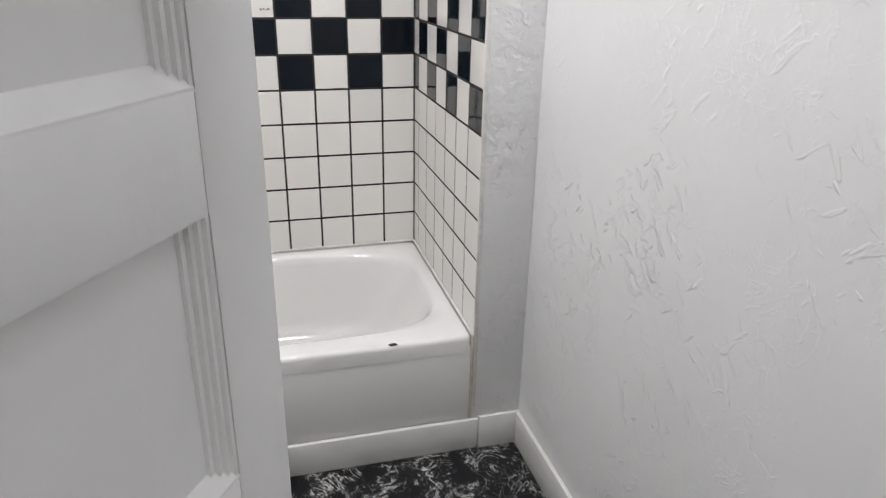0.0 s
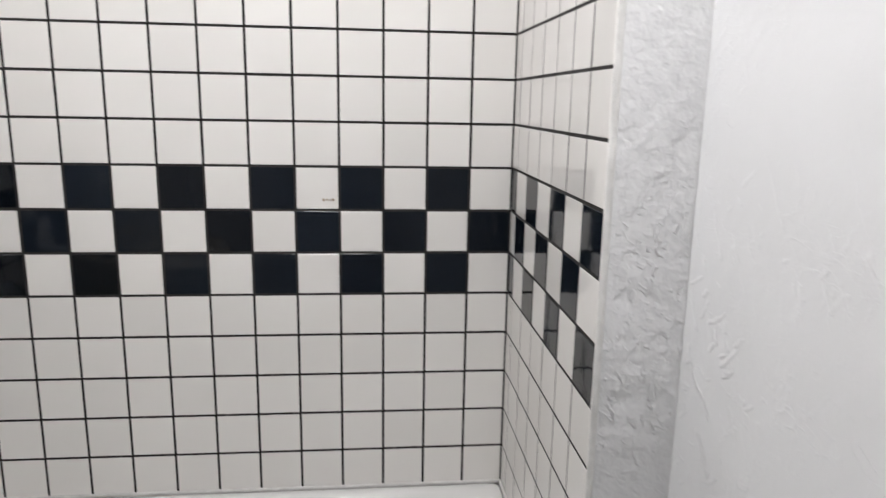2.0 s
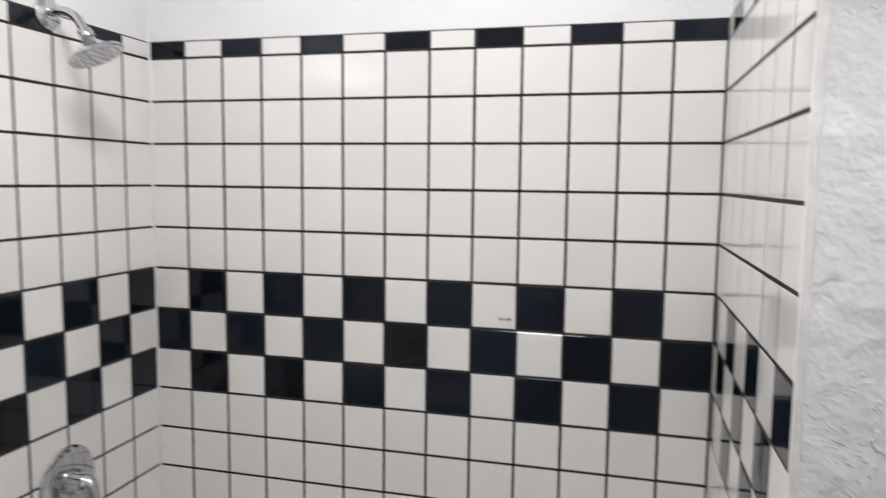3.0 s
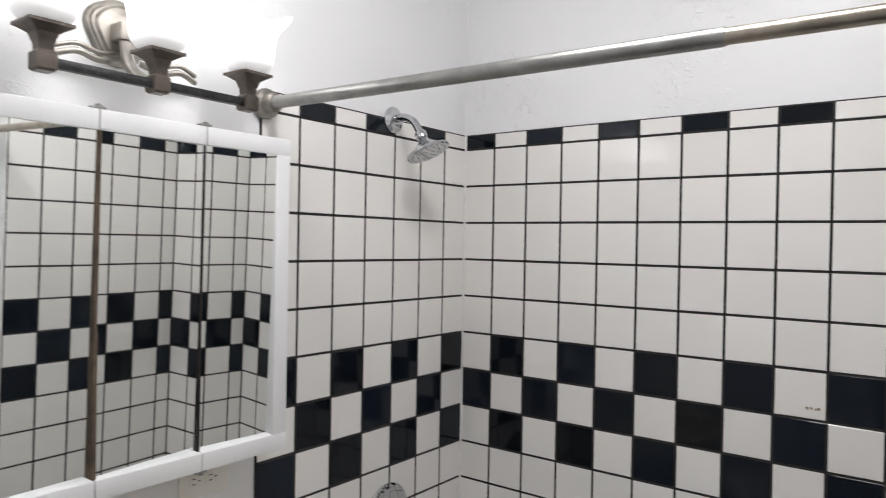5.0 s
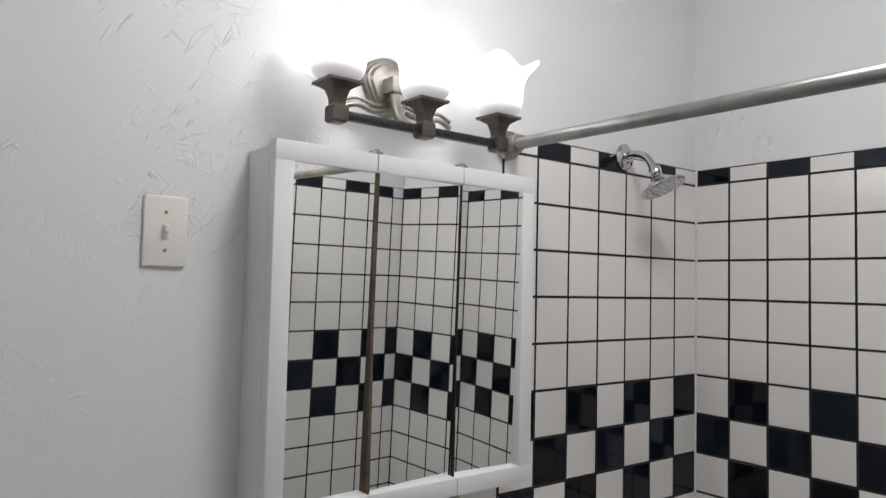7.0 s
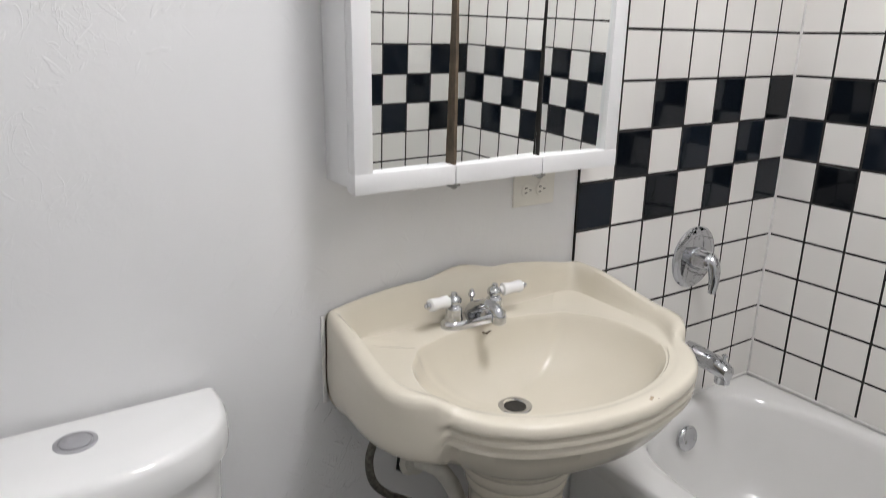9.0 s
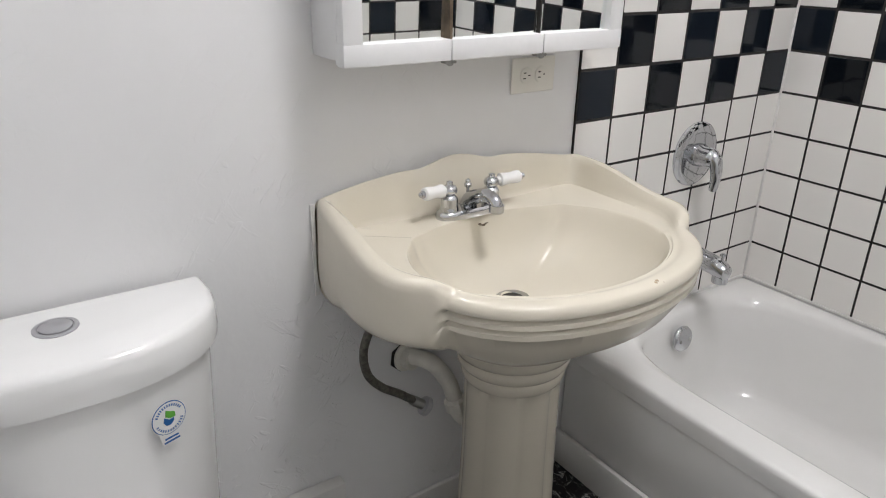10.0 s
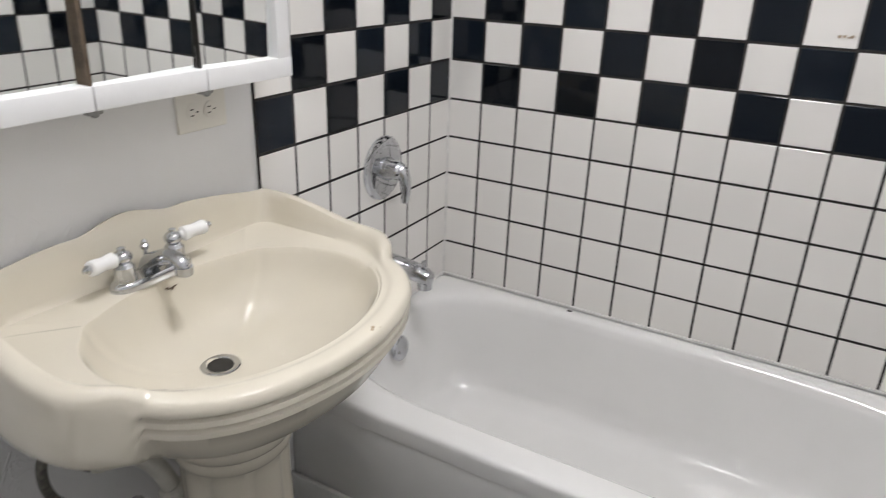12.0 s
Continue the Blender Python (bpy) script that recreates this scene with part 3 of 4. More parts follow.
# ---- basin faucet ----
def build_faucet():
    z = DECK - 0.0005
    c = Vector((0.063, -1.118, z))
    tap = thing("basin_faucet", c, "chrome centerset faucet with white porcelain lever handles", "faucet")
    bm = bmesh.new()
    rows = []
    for sc, dz in ((1, 0), (1, 0.008), (0.96, 0.013), (0.85, 0.016)):
        rows.append([c + Vector((0.026 * sc * math.copysign(abs(math.cos(a)) ** 0.9, math.cos(a)), 0.079 * sc * math.copysign(abs(math.sin(a)) ** 0.55, math.sin(a)), dz)) for a in (2 * math.pi * k / 40 for k in range(40))])
    loft(bm, rows)
    part("base_plate", bm, CHROME, tap)
    for sgn in (-1, 1):
        o = c + Vector((0, sgn * 0.051, 0.014))
        bm = lathe(bmesh.new(), o, (0, 0, 1), [(0.019, 0), (0.018, 0.006), (0.0165, 0.012), (0.017, 0.026), (0.013, 0.031), (0.010, 0.034), (0.015, 0.038), (0.016, 0.044), (0.013, 0.050), (0.007, 0.053), (0.006, 0.056), (0.0065, 0.059), (0.001, 0.061)], 28)
        valve = part("valve", bm, CHROME, tap)
        bm = bmesh.new()
        d = Vector((0.15, sgn, 0.06)).normalized()
        h = o + Vector((0, 0, 0.043))
        lathe(bm, h, d, [(0.007, 0.010), (0.008, 0.018), (0.0135, 0.020), (0.0135, 0.025), (0.0115, 0.04), (0.0135, 0.058), (0.012, 0.064), (0.008, 0.066)], 24)
        part("lever", bm, PORCELAIN, valve, "white porcelain lever")
        bm = lathe(bmesh.new(), h, d, [(0.007, 0.0655), (0.008, 0.069), (0.0045, 0.072), (0.005, 0.075), (0.001, 0.078)], 18)
        part("finial", bm, CHROME, valve, "chrome tip")
    pts = curve_points([c + Vector(v) for v in ((-0.008, 0, 0.008), (-0.002, 0, 0.026), (0.02, 0, 0.040), (0.048, 0, 0.051), (0.068, 0, 0.052), (0.081, 0, 0.045), (0.084, 0, 0.036))], 6)
    rad = [0.018 - 0.006 * min(1, i / (len(pts) * 0.6)) for i in range(len(pts))]
    part("spout", tube(bmesh.new(), pts, rad, 20), CHROME, tap)
    bm = lathe(bmesh.new(), c + Vector((0.084, 0, 0.038)), (0, 0, -1), [(0.0145, -0.004), (0.0145, 0.01), (0.012, 0.012), (0.001, 0.0115)], 22)
    part("aerator", bm, CHROME, tap)
    bm = lathe(bmesh.new(), c + Vector((-0.010, 0, 0.028)), (0, 0, 1), [(0.0035, 0), (0.0035, 0.022), (0.007, 0.024), (0.008, 0.030), (0.005, 0.033), (0.0055, 0.037), (0.001, 0.041)], 18)
    part("lift_rod", bm, CHROME, tap, "chrome pop-up lift knob")

build_faucet()

# ---- plumbing under the basin ----
def build_plumbing():
    trap = thing("drain_pipe", (0.0, -1.236, 0.49), "aged white plastic drain pipe running into the wall", "pipe")
    pts = curve_points([(0.002, -1.236, 0.490), (0.03, -1.226, 0.500), (0.06, -1.198, 0.488), (0.083, -1.177, 0.452), (0.094, -1.166, 0.410), (0.102, -1.156, 0.370), (0.125, -1.125, 0.340), (0.17, -1.10, 0.335)], 6)
    part("pipe", tube(bmesh.new(), pts, 0.018, 18), PVC, trap)
    bm = lathe(bmesh.new(), (0.0965, -1.163, 0.397), (-0.2, -0.2, 1), [(0.0225, -0.014), (0.026, -0.012), (0.026, 0.010), (0.021, 0.016)], 12)
    part("slip_nut", bm, PVC, trap, smooth=20)
    bm = lathe(bmesh.new(), (0.003, -1.234, 0.490), (1, 0.2, 0.1), [(0.034, 0), (0.033, 0.004), (0.024, 0.008), (0.024, 0.026), (0.019, 0.028)], 14)
    part("wall_nut", bm, PVC, trap, smooth=20)
    bm = lathe(bmesh.new(), (0.002, -1.236, 0.490), (1, 0, 0), [(0.0365, -0.0012), (0.0355, 0.001)], 7)
    part("wall_hole", bm, DARK, trap, "ragged dark gap in the plaster")
    hose = thing("supply_hose", (0.1, -1.335, 0.7), "braided supply hose hanging loose under the basin", "hose")
    pts = curve_points([(0.10, -1.335, 0.71), (0.095, -1.360, 0.655), (0.09, -1.379, 0.595), (0.09, -1.372, 0.54), (0.09, -1.342, 0.50), (0.09, -1.30, 0.468), (0.09, -1.262, 0.435)], 8)
    part("hose", tube(bmesh.new(), pts, 0.0085, 12), HOSE, hose)
    d = Vector((0.25, 0.8, -0.6)).normalized()
    o = Vector(pts[-1])
    part("collar", lathe(bmesh.new(), o, d, [(0.010, -0.012), (0.011, 0.0), (0.011, 0.018), (0.008, 0.02)], 14), DULL_STEEL, hose)
    part("nut", lathe(bmesh.new(), o, d, [(0.009, 0.018), (0.020, 0.020), (0.021, 0.030), (0.018, 0.033), (0.006, 0.032)], 12), GREY_BUTTON, hose, "grey connector nut", 20)

build_plumbing()

# ---- toilet ----
TOILET_Y = -1.868

def d_outline(half, front, back, n=40, power=2.5):
    """Straight at the wall, bowed in front."""
    out = [Vector((back, -half, 0)), Vector((back, half, 0))]
    for k in range(n + 1):
        v = 1 - 2 * k / n
        v = math.copysign(abs(v) ** 0.6, v)
        v = max(-0.9999, min(0.9999, v))
        x = back + 0.05 + (front - back - 0.05) * (1 - abs(v) ** power) ** (1 / 1.9)
        out.append(Vector((x, half * v, 0)))
    return out

def build_toilet():
    wc = thing("toilet", (0.35, TOILET_Y, 0), "white two-piece toilet with dual-flush button and tank sticker", "toilet")
    at = Vector((0, TOILET_Y, 0))
    def stack(rows, closed_caps=(True, True)):
        bm = bmesh.new()
        loft(bm, [[p + at + Vector((0, 0, z)) for p in d_outline(h, f, b)] for h, f, b, z in rows], True, closed_caps)
        return bm
    part("tank", stack([(0.18, 0.16, 0.03, 0.385), (0.195, 0.185, 0.025, 0.40), (0.20, 0.19, 0.025, 0.5), (0.213, 0.2, 0.025, 0.728)]), PORCELAIN, wc, smooth=35)
    lid = part("tank_lid", stack([(0.220, 0.205, 0.022, 0.724), (0.227, 0.212, 0.018, 0.727), (0.230, 0.215, 0.016, 0.745), (0.229, 0.214, 0.014, 0.776), (0.225, 0.209, 0.014, 0.785), (0.217, 0.200, 0.016, 0.7905), (0.16, 0.14, 0.04, 0.792)]), PORCELAIN, wc, smooth=40)
    bm = bmesh.new()
    lathe(bm, at + Vector((0.088, 0, 0.7915)), (0, 0, 1), [(0.031, 0), (0.031, 0.002), (0.029, 0.003), (0.0245, 0.003), (0.024, 0.0015), (0.0235, 0.0015)], 36, (True, False))
    part("button_ring", bm, GREY_BUTTON, lid, "satin metal ring")
    bm = lathe(bmesh.new(), at + Vector((0.088, 0, 0.792)), (0, 0, 1), [(0.0225, 0), (0.0225, 0.003), (0.021, 0.004), (0.001, 0.004)], 36)
    part("flush_button", bm, GREY_BUTTON, lid, "round satin flush button")
    # bowl, seat and foot
    def oval(cx, hx, hy, z):
        return [at + Vector((cx + hx * math.cos(a), hy * math.sin(a), z)) for a in (2 * math.pi * k / 40 for k in range(40))]
    bm = bmesh.new()
    loft(bm, [oval(0.36, 0.22, 0.11, 0), oval(0.36, 0.22, 0.11, 0.05), oval(0.35, 0.19, 0.10, 0.12), oval(0.38, 0.22, 0.13, 0.24), oval(0.42, 0.26, 0.175, 0.34), oval(0.42, 0.27, 0.185, 0.385), oval(0.42, 0.26, 0.175, 0.395)])
    box(bm, tuple(at + Vector((0.03, -0.10, 0.25))), tuple(at + Vector((0.3, 0.10, 0.392))), 0.02)
    part("bowl", bm, PORCELAIN, wc, smooth=45)
    bm = bmesh.new()
    loft(bm, [oval(0.42, 0.262, 0.18, 0.396), oval(0.42, 0.27, 0.187, 0.402), oval(0.42, 0.27, 0.187, 0.412), oval(0.42, 0.255, 0.175, 0.424), oval(0.42, 0.15, 0.1, 0.43)])
    part("seat_lid", bm, PORCELAIN, wc, smooth=45)
    # sticker on the tank
    ang = radians(108)
    spot = at + Vector((0.1895, 0.113, 0.655))
    m = Matrix.Translation(spot) @ Matrix.Rotation(ang, 4, "Z") @ Matrix.Rotation(radians(90), 4, "X")
    def flat(name, pts2, mat, lift, label=""):
        bm = bmesh.new()
        loft(bm, [[m @ Vector((x, y, lift + d)) for x, y in pts2] for d in (0, 0.0004)])
        part(name, bm, mat, wc, label, None)
    circ = lambda r, n=36, cx=0.0, cy=0.0: [(cx + r * math.cos(2 * math.pi * k / n), cy + r * math.sin(2 * math.pi * k / n)) for k in range(n)]
    flat("sticker", [(0.029 * math.cos(radians(k)), 0.029 * math.sin(radians(k))) for k in range(-50, 231, 10)] + [(-0.015, -0.044), (0.015, -0.044)], PORCELAIN, 0.0, "clear label with blue ring and drop")
    flat("sticker_ring", circ(0.0275), BLUE, 0.0006)
    flat("sticker_disc", circ(0.0262), PORCELAIN, 0.0011)
    flat("sticker_drop", [(-0.010, -0.004), (-0.006, -0.011), (0.001, -0.012), (0.007, -0.007), (0.007, -0.002), (0, -0.003), (-0.006, 0.002), (-0.008, 0.004)], BLUE, 0.0018, "blue drop")
    flat("sticker_leaf", [(-0.006, 0.004), (-0.004, 0.015), (0.002, 0.011), (0.010, 0.007), (0.010, -0.001), (0.002, -0.001)], GREEN, 0.0018, "green leaf")
    for k in range(26):
        a = radians(155 - k * 10.5) if k < 13 else radians(200 + (k - 13) * 11.5)
        cx, cy = 0.0212 * math.cos(a), 0.0212 * math.sin(a)
        t = (math.cos(a), math.sin(a))
        w, hgt = 0.0009, 0.0020
        q = [(cx + t[0] * hgt * i - t[1] * w * j, cy + t[1] * hgt * i + t[0] * w * j) for i, j in ((-1, -1), (-1, 1), (1, 1), (1, -1))]
        flat("sticker_letter", q, BLUE, 0.0018)
    for k, wdt in enumerate((0.011, 0.013)):
        flat("sticker_line", [(-wdt, -0.036 - k * 0.006), (wdt, -0.036 - k * 0.006), (wdt, -0.033 - k * 0.006), (-wdt, -0.033 - k * 0.006)], BLUE, 0.0006)

build_toilet()

# ---- mirror cabinet ----
def build_cabinet():
    ya, yb, za, zb, d = -1.414, -0.806, 1.128, 1.782, 0.125
    cab = thing("mirror_cabinet", (0, (ya + yb) / 2, za), "white wall cabinet with three mirrored doors", "cabinet")
    part("body", box(bmesh.new(), (0.0005, ya + 0.004, za + 0.007), (d - 0.032, yb - 0.008, zb - 0.005), 0.002), CABINET, cab)
    cuts = [ya, -1.212, -1.008, yb]
    frame_w = 0.035
    for k in range(3):
        a, b = cuts[k] + (0.001 if k else 0), cuts[k + 1] - (0.001 if k < 2 else 0)
        door = part("door", box(bmesh.new(), (d - 0.031, a + 0.001, za + 0.002), (d - 0.0255, b - 0.001, zb - 0.002)), CABINET, cab, "white framed mirror door")
        part("top_rail", box(bmesh.new(), (d - 0.025, a, zb - frame_w), (d, b, zb), 0.0018), CABINET, door)
        part("bottom_rail", box(bmesh.new(), (d - 0.025, a, za), (d, b, za + frame_w), 0.0018), CABINET, door)
        if k == 0:
            part("side_stile", box(bmesh.new(), (d - 0.025, a + 0.0005, za + 0.002), (d - 0.0005, a + frame_w, zb - 0.002), 0.0018), CABINET, door)
        if k == 2:
            part("side_stile", box(bmesh.new(), (d - 0.025, b - frame_w, za + 0.002), (d - 0.0005, b - 0.0005, zb - 0.002), 0.0018), CABINET, door)
        ma = a + (frame_w - 0.004 if k == 0 else 0.0015)
        mb = b - (frame_w - 0.004 if k == 2 else 0.0015)
        swing = (1.6, 3.1, -1.75)[k]
        bm = box(bmesh.new(), (d - 0.016, ma, za + frame_w - 0.004), (d - 0.0105, mb, zb - frame_w + 0.004))
        mid = Vector((d - 0.013, (ma + mb) / 2, (za + zb) / 2))
        bm.transform(Matrix.Translation(mid) @ Matrix.Rotation(radians(swing), 4, "Z") @ Matrix.Rotation(radians(1.2), 4, "Y") @ Matrix.Translation(-mid))
        part("mirror", bm, MIRROR, door, "clear mirror pane", None)
        if k:
            # dark gaps between doors put in as coloured strips, first one brown
            w = 0.0030 if k == 1 else 0.0012
            bm = box(bmesh.new(), (d - 0.024, a - w, za + frame_w - 0.003), (d - (0.006 if k == 1 else 0.014), a + w, zb - frame_w + 0.003))
            part("seam_strip", bm, BROWN if k == 1 else DARK, door, "dark strip in the seam between mirror doors")
            for z, s in ((za, -1), (zb, 1)):
                bm = box(bmesh.new(), (d - 0.02, a - 0.012, z + (0 if s > 0 else -0.006)), (d - 0.004, a + 0.012, z + (0.006 if s > 0 else 0)), 0.002)
                lathe(bm, (d - 0.008, a, z - 0.001 * s), (0, 0, s), [(0.006, 0), (0.006, 0.009), (0.003, 0.011)], 12)
                part("pivot_hinge", bm, DULL_STEEL, door, "small dark pivot hinge")

build_cabinet()

# ---- vanity light ----
def build_vanity_light():
    X, Z = 0.125, 1.841
    ys = (-1.302, -1.110, -0.918)
    lamp = thing("vanity_light", (0, ys[1], 1.92), "three-shade vanity light in bronze with lit frosted shades", "wall lamp")
    bm = bmesh.new()
    rows = []
    for sc, x in ((1.0, 0.0005), (1.0, 0.006), (0.93, 0.011), (0.9, 0.011), (0.84, 0.016), (0.78, 0.016), (0.70, 0.022), (0.3, 0.026)):
        rows.append([Vector((x, ys[1] - 0.01 + 0.062 * sc * math.cos(a) * (1 + 0.12 * math.sin(3 * a)), 1.948 + 0.062 * sc * math.sin(a))) for a in (2 * math.pi * k / 48 for k in range(48))])
    loft(bm, rows)
    part("back_plate", bm, PEWTER, lamp, "scrolled pewter back plate", 30)
    bm = bmesh.new()
    yb = ys[1] - 0.018
    box(bm, (0.022, yb - 0.017, 1.925), (0.062, yb + 0.017, 1.958), 0.004)
    part("arm_block", bm, PEWTER, lamp)
    bm = bmesh.new()
    pts = curve_points([(0.045, yb, 1.932), (0.052, yb, 1.90), (0.064, yb + 0.003, 1.872), (0.09, ys[1] - 0.006, 1.852), (X, ys[1], Z)], 5)
    tube(bm, pts, 0.0115, 10)
    part("arm", bm, PEWTER, lamp)
    for sgn in (-1, 1):
        for k, (dz, r) in enumerate(((0, 0.006), (0.013, 0.0045))):
            bm = tube(bmesh.new(), curve_points([(0.03, ys[1] + sgn * 0.02, 1.895 + dz), (0.035, ys[1] + sgn * 0.06, 1.885 + dz), (0.035, ys[1] + sgn * 0.10, 1.893 + dz), (0.03, ys[1] + sgn * 0.135, 1.882 + dz)], 6), r, 10)
            part("scroll", bm, PEWTER, lamp)
    bm = box(bmesh.new(), (X - 0.008, ys[0], Z - 0.008), (X + 0.008, ys[2], Z + 0.008), 0.002)
    part("bar", bm, surface("dark_bronze", (0.035, 0.035, 0.036), 0.4, 0.6, vary=0.6, scale=160, bump=0.0006, bump_scale=260), lamp, "dark square bronze cross bar")
    for y in ys:
        bm = bmesh.new()
        def sq(h, z):
            return [Vector((X + sx * h, y + sy * h, z)) for sx, sy in ((-1, -1), (1, -1), (1, 1), (-1, 1))]
        loft(bm, [sq(0.012, Z - 0.016), sq(0.0155, Z - 0.012), sq(0.0155, Z + 0.012), sq(0.011, Z + 0.017), sq(0.012, Z + 0.028), sq(0.017, Z + 0.043), sq(0.030, Z + 0.052), sq(0.034, Z + 0.053), sq(0.034, Z + 0.058), sq(0.026, Z + 0.059)])
        cup = part("cup", bm, BRONZE, lamp, "flared square bronze cup", 15)
        bm = bmesh.new()
        rows = []
        for r, z, wave in ((0.026, 0.059, 0), (0.036, 0.062, 0), (0.046, 0.073, 0), (0.050, 0.09, 0.0), (0.050, 0.112, 0.02), (0.053, 0.132, 0.05), (0.062, 0.150, 0.09), (0.075, 0.163, 0.13), (0.073, 0.164, 0.13), (0.059, 0.150, 0.09), (0.050, 0.132, 0.05), (0.047, 0.112, 0.02), (0.046, 0.09, 0), (0.026, 0.066, 0)):
            rows.append([Vector((X + r * (1 + wave * math.cos(4 * a + math.pi)) * math.cos(a), y + r * (1 + wave * math.cos(4 * a + math.pi)) * math.sin(a), Z + z + wave * 0.09 * math.cos(4 * a + math.pi))) for a in (2 * math.pi * k / 48 for k in range(48))])
        loft(bm, rows, True, (True, True))
        part("shade", bm, GLASS_LIT, cup, "lit frosted glass shade with wavy lip", 60)

build_vanity_light()

# ---- ceiling fill lamps, unseen, added to brighten room and hall ----
def build_ceiling_fill(x, y, strength, label, f=1.0):
    lamp = thing("ceiling_fill", (x, y, TOP), label, "ceiling lamp")
    part("base", lathe(bmesh.new(), (x, y, TOP - 0.0005), (0, 0, -1), [(0.15 * f, 0), (0.152 * f, 0.012), (0.145 * f, 0.022)], 40), PEWTER, lamp)
    part("dome", lathe(bmesh.new(), (x, y, TOP - 0.02), (0, 0, -1), [(0.142 * f, 0), (0.138 * f, 0.02), (0.12 * f, 0.045), (0.085 * f, 0.065), (0.04 * f, 0.076), (0.001, 0.079)], 40), glow_material("fill_dome_glow", strength), lamp, "glowing dome of an added fill lamp")

# unseen, added to even out the light on walls and tiles
build_ceiling_fill(0.90, -1.10, ROOM_FILL, "unseen round fill lamp added on the bathroom ceiling", 1.5)
# also unseen, added behind the doorway to brighten the door
build_ceiling_fill(0.85, HALL - 0.6, HALL_FILL, "unseen round fill lamp added on the hallway ceiling")

# ---- switch and socket ----
def build_switch():
    y, z = -1.552, 1.622
    sw = thing("light_switch", (0, y, z), "ivory toggle light switch plate on the plaster", "light switch")
    part("plate", box(bmesh.new(), (0.0005, y - 0.036, z - 0.06), (0.0065, y + 0.036, z + 0.06), 0.0035, 3), IVORY, sw)
    bm = box(bmesh.new(), (0.006, y - 0.006, z - 0.013), (0.0085, y + 0.006, z + 0.013), 0.001)
    part("slot", bm, IVORY, sw)
    bm = box(bmesh.new(), (0.006, y - 0.0045, z - 0.002), (0.019, y + 0.0045, z + 0.010), 0.002)
    part("toggle", bm, IVORY, sw, "small ivory toggle lever")
    for dz in (-0.032, 0.032):
        part("screw", lathe(bmesh.new(), (0.006, y, z + dz), (1, 0, 0), [(0.0035, 0), (0.003, 0.0015), (0.001, 0.0018)], 12), STAIN, sw)

def build_outlet():
    y, z = -0.923, 1.066
    so = thing("wall_outlet", (0, y, z), "ivory double wall outlet below the mirror cabinet", "outlet")
    part("plate", box(bmesh.new(), (0.0005, y - 0.058, z - 0.036), (0.006, y + 0.058, z + 0.036), 0.003, 3), IVORY, so)
    for dy in (-0.02, 0.02):
        bm = lathe(bmesh.new(), (0.005, y + dy, z), (1, 0, 0), [(0.017, 0), (0.017, 0.0025), (0.016, 0.003), (0.001, 0.003)], 24)
        face = part("socket_face", bm, IVORY, so)
        # slots are thin bars on the face, their inner shade given as colour
        for a, b, h in ((-0.006, 0.0055, 0.0035), (-0.006, -0.0055, 0.0035), (0.007, 0.0, 0.002)):
            bm = box(bmesh.new(), (0.0078, y + dy + a - 0.0035, z + b - 0.0011), (0.0085, y + dy + a + h, z + b + 0.0011))
            part("slot", bm, DARK, face, "", None)

build_switch()
build_outlet()

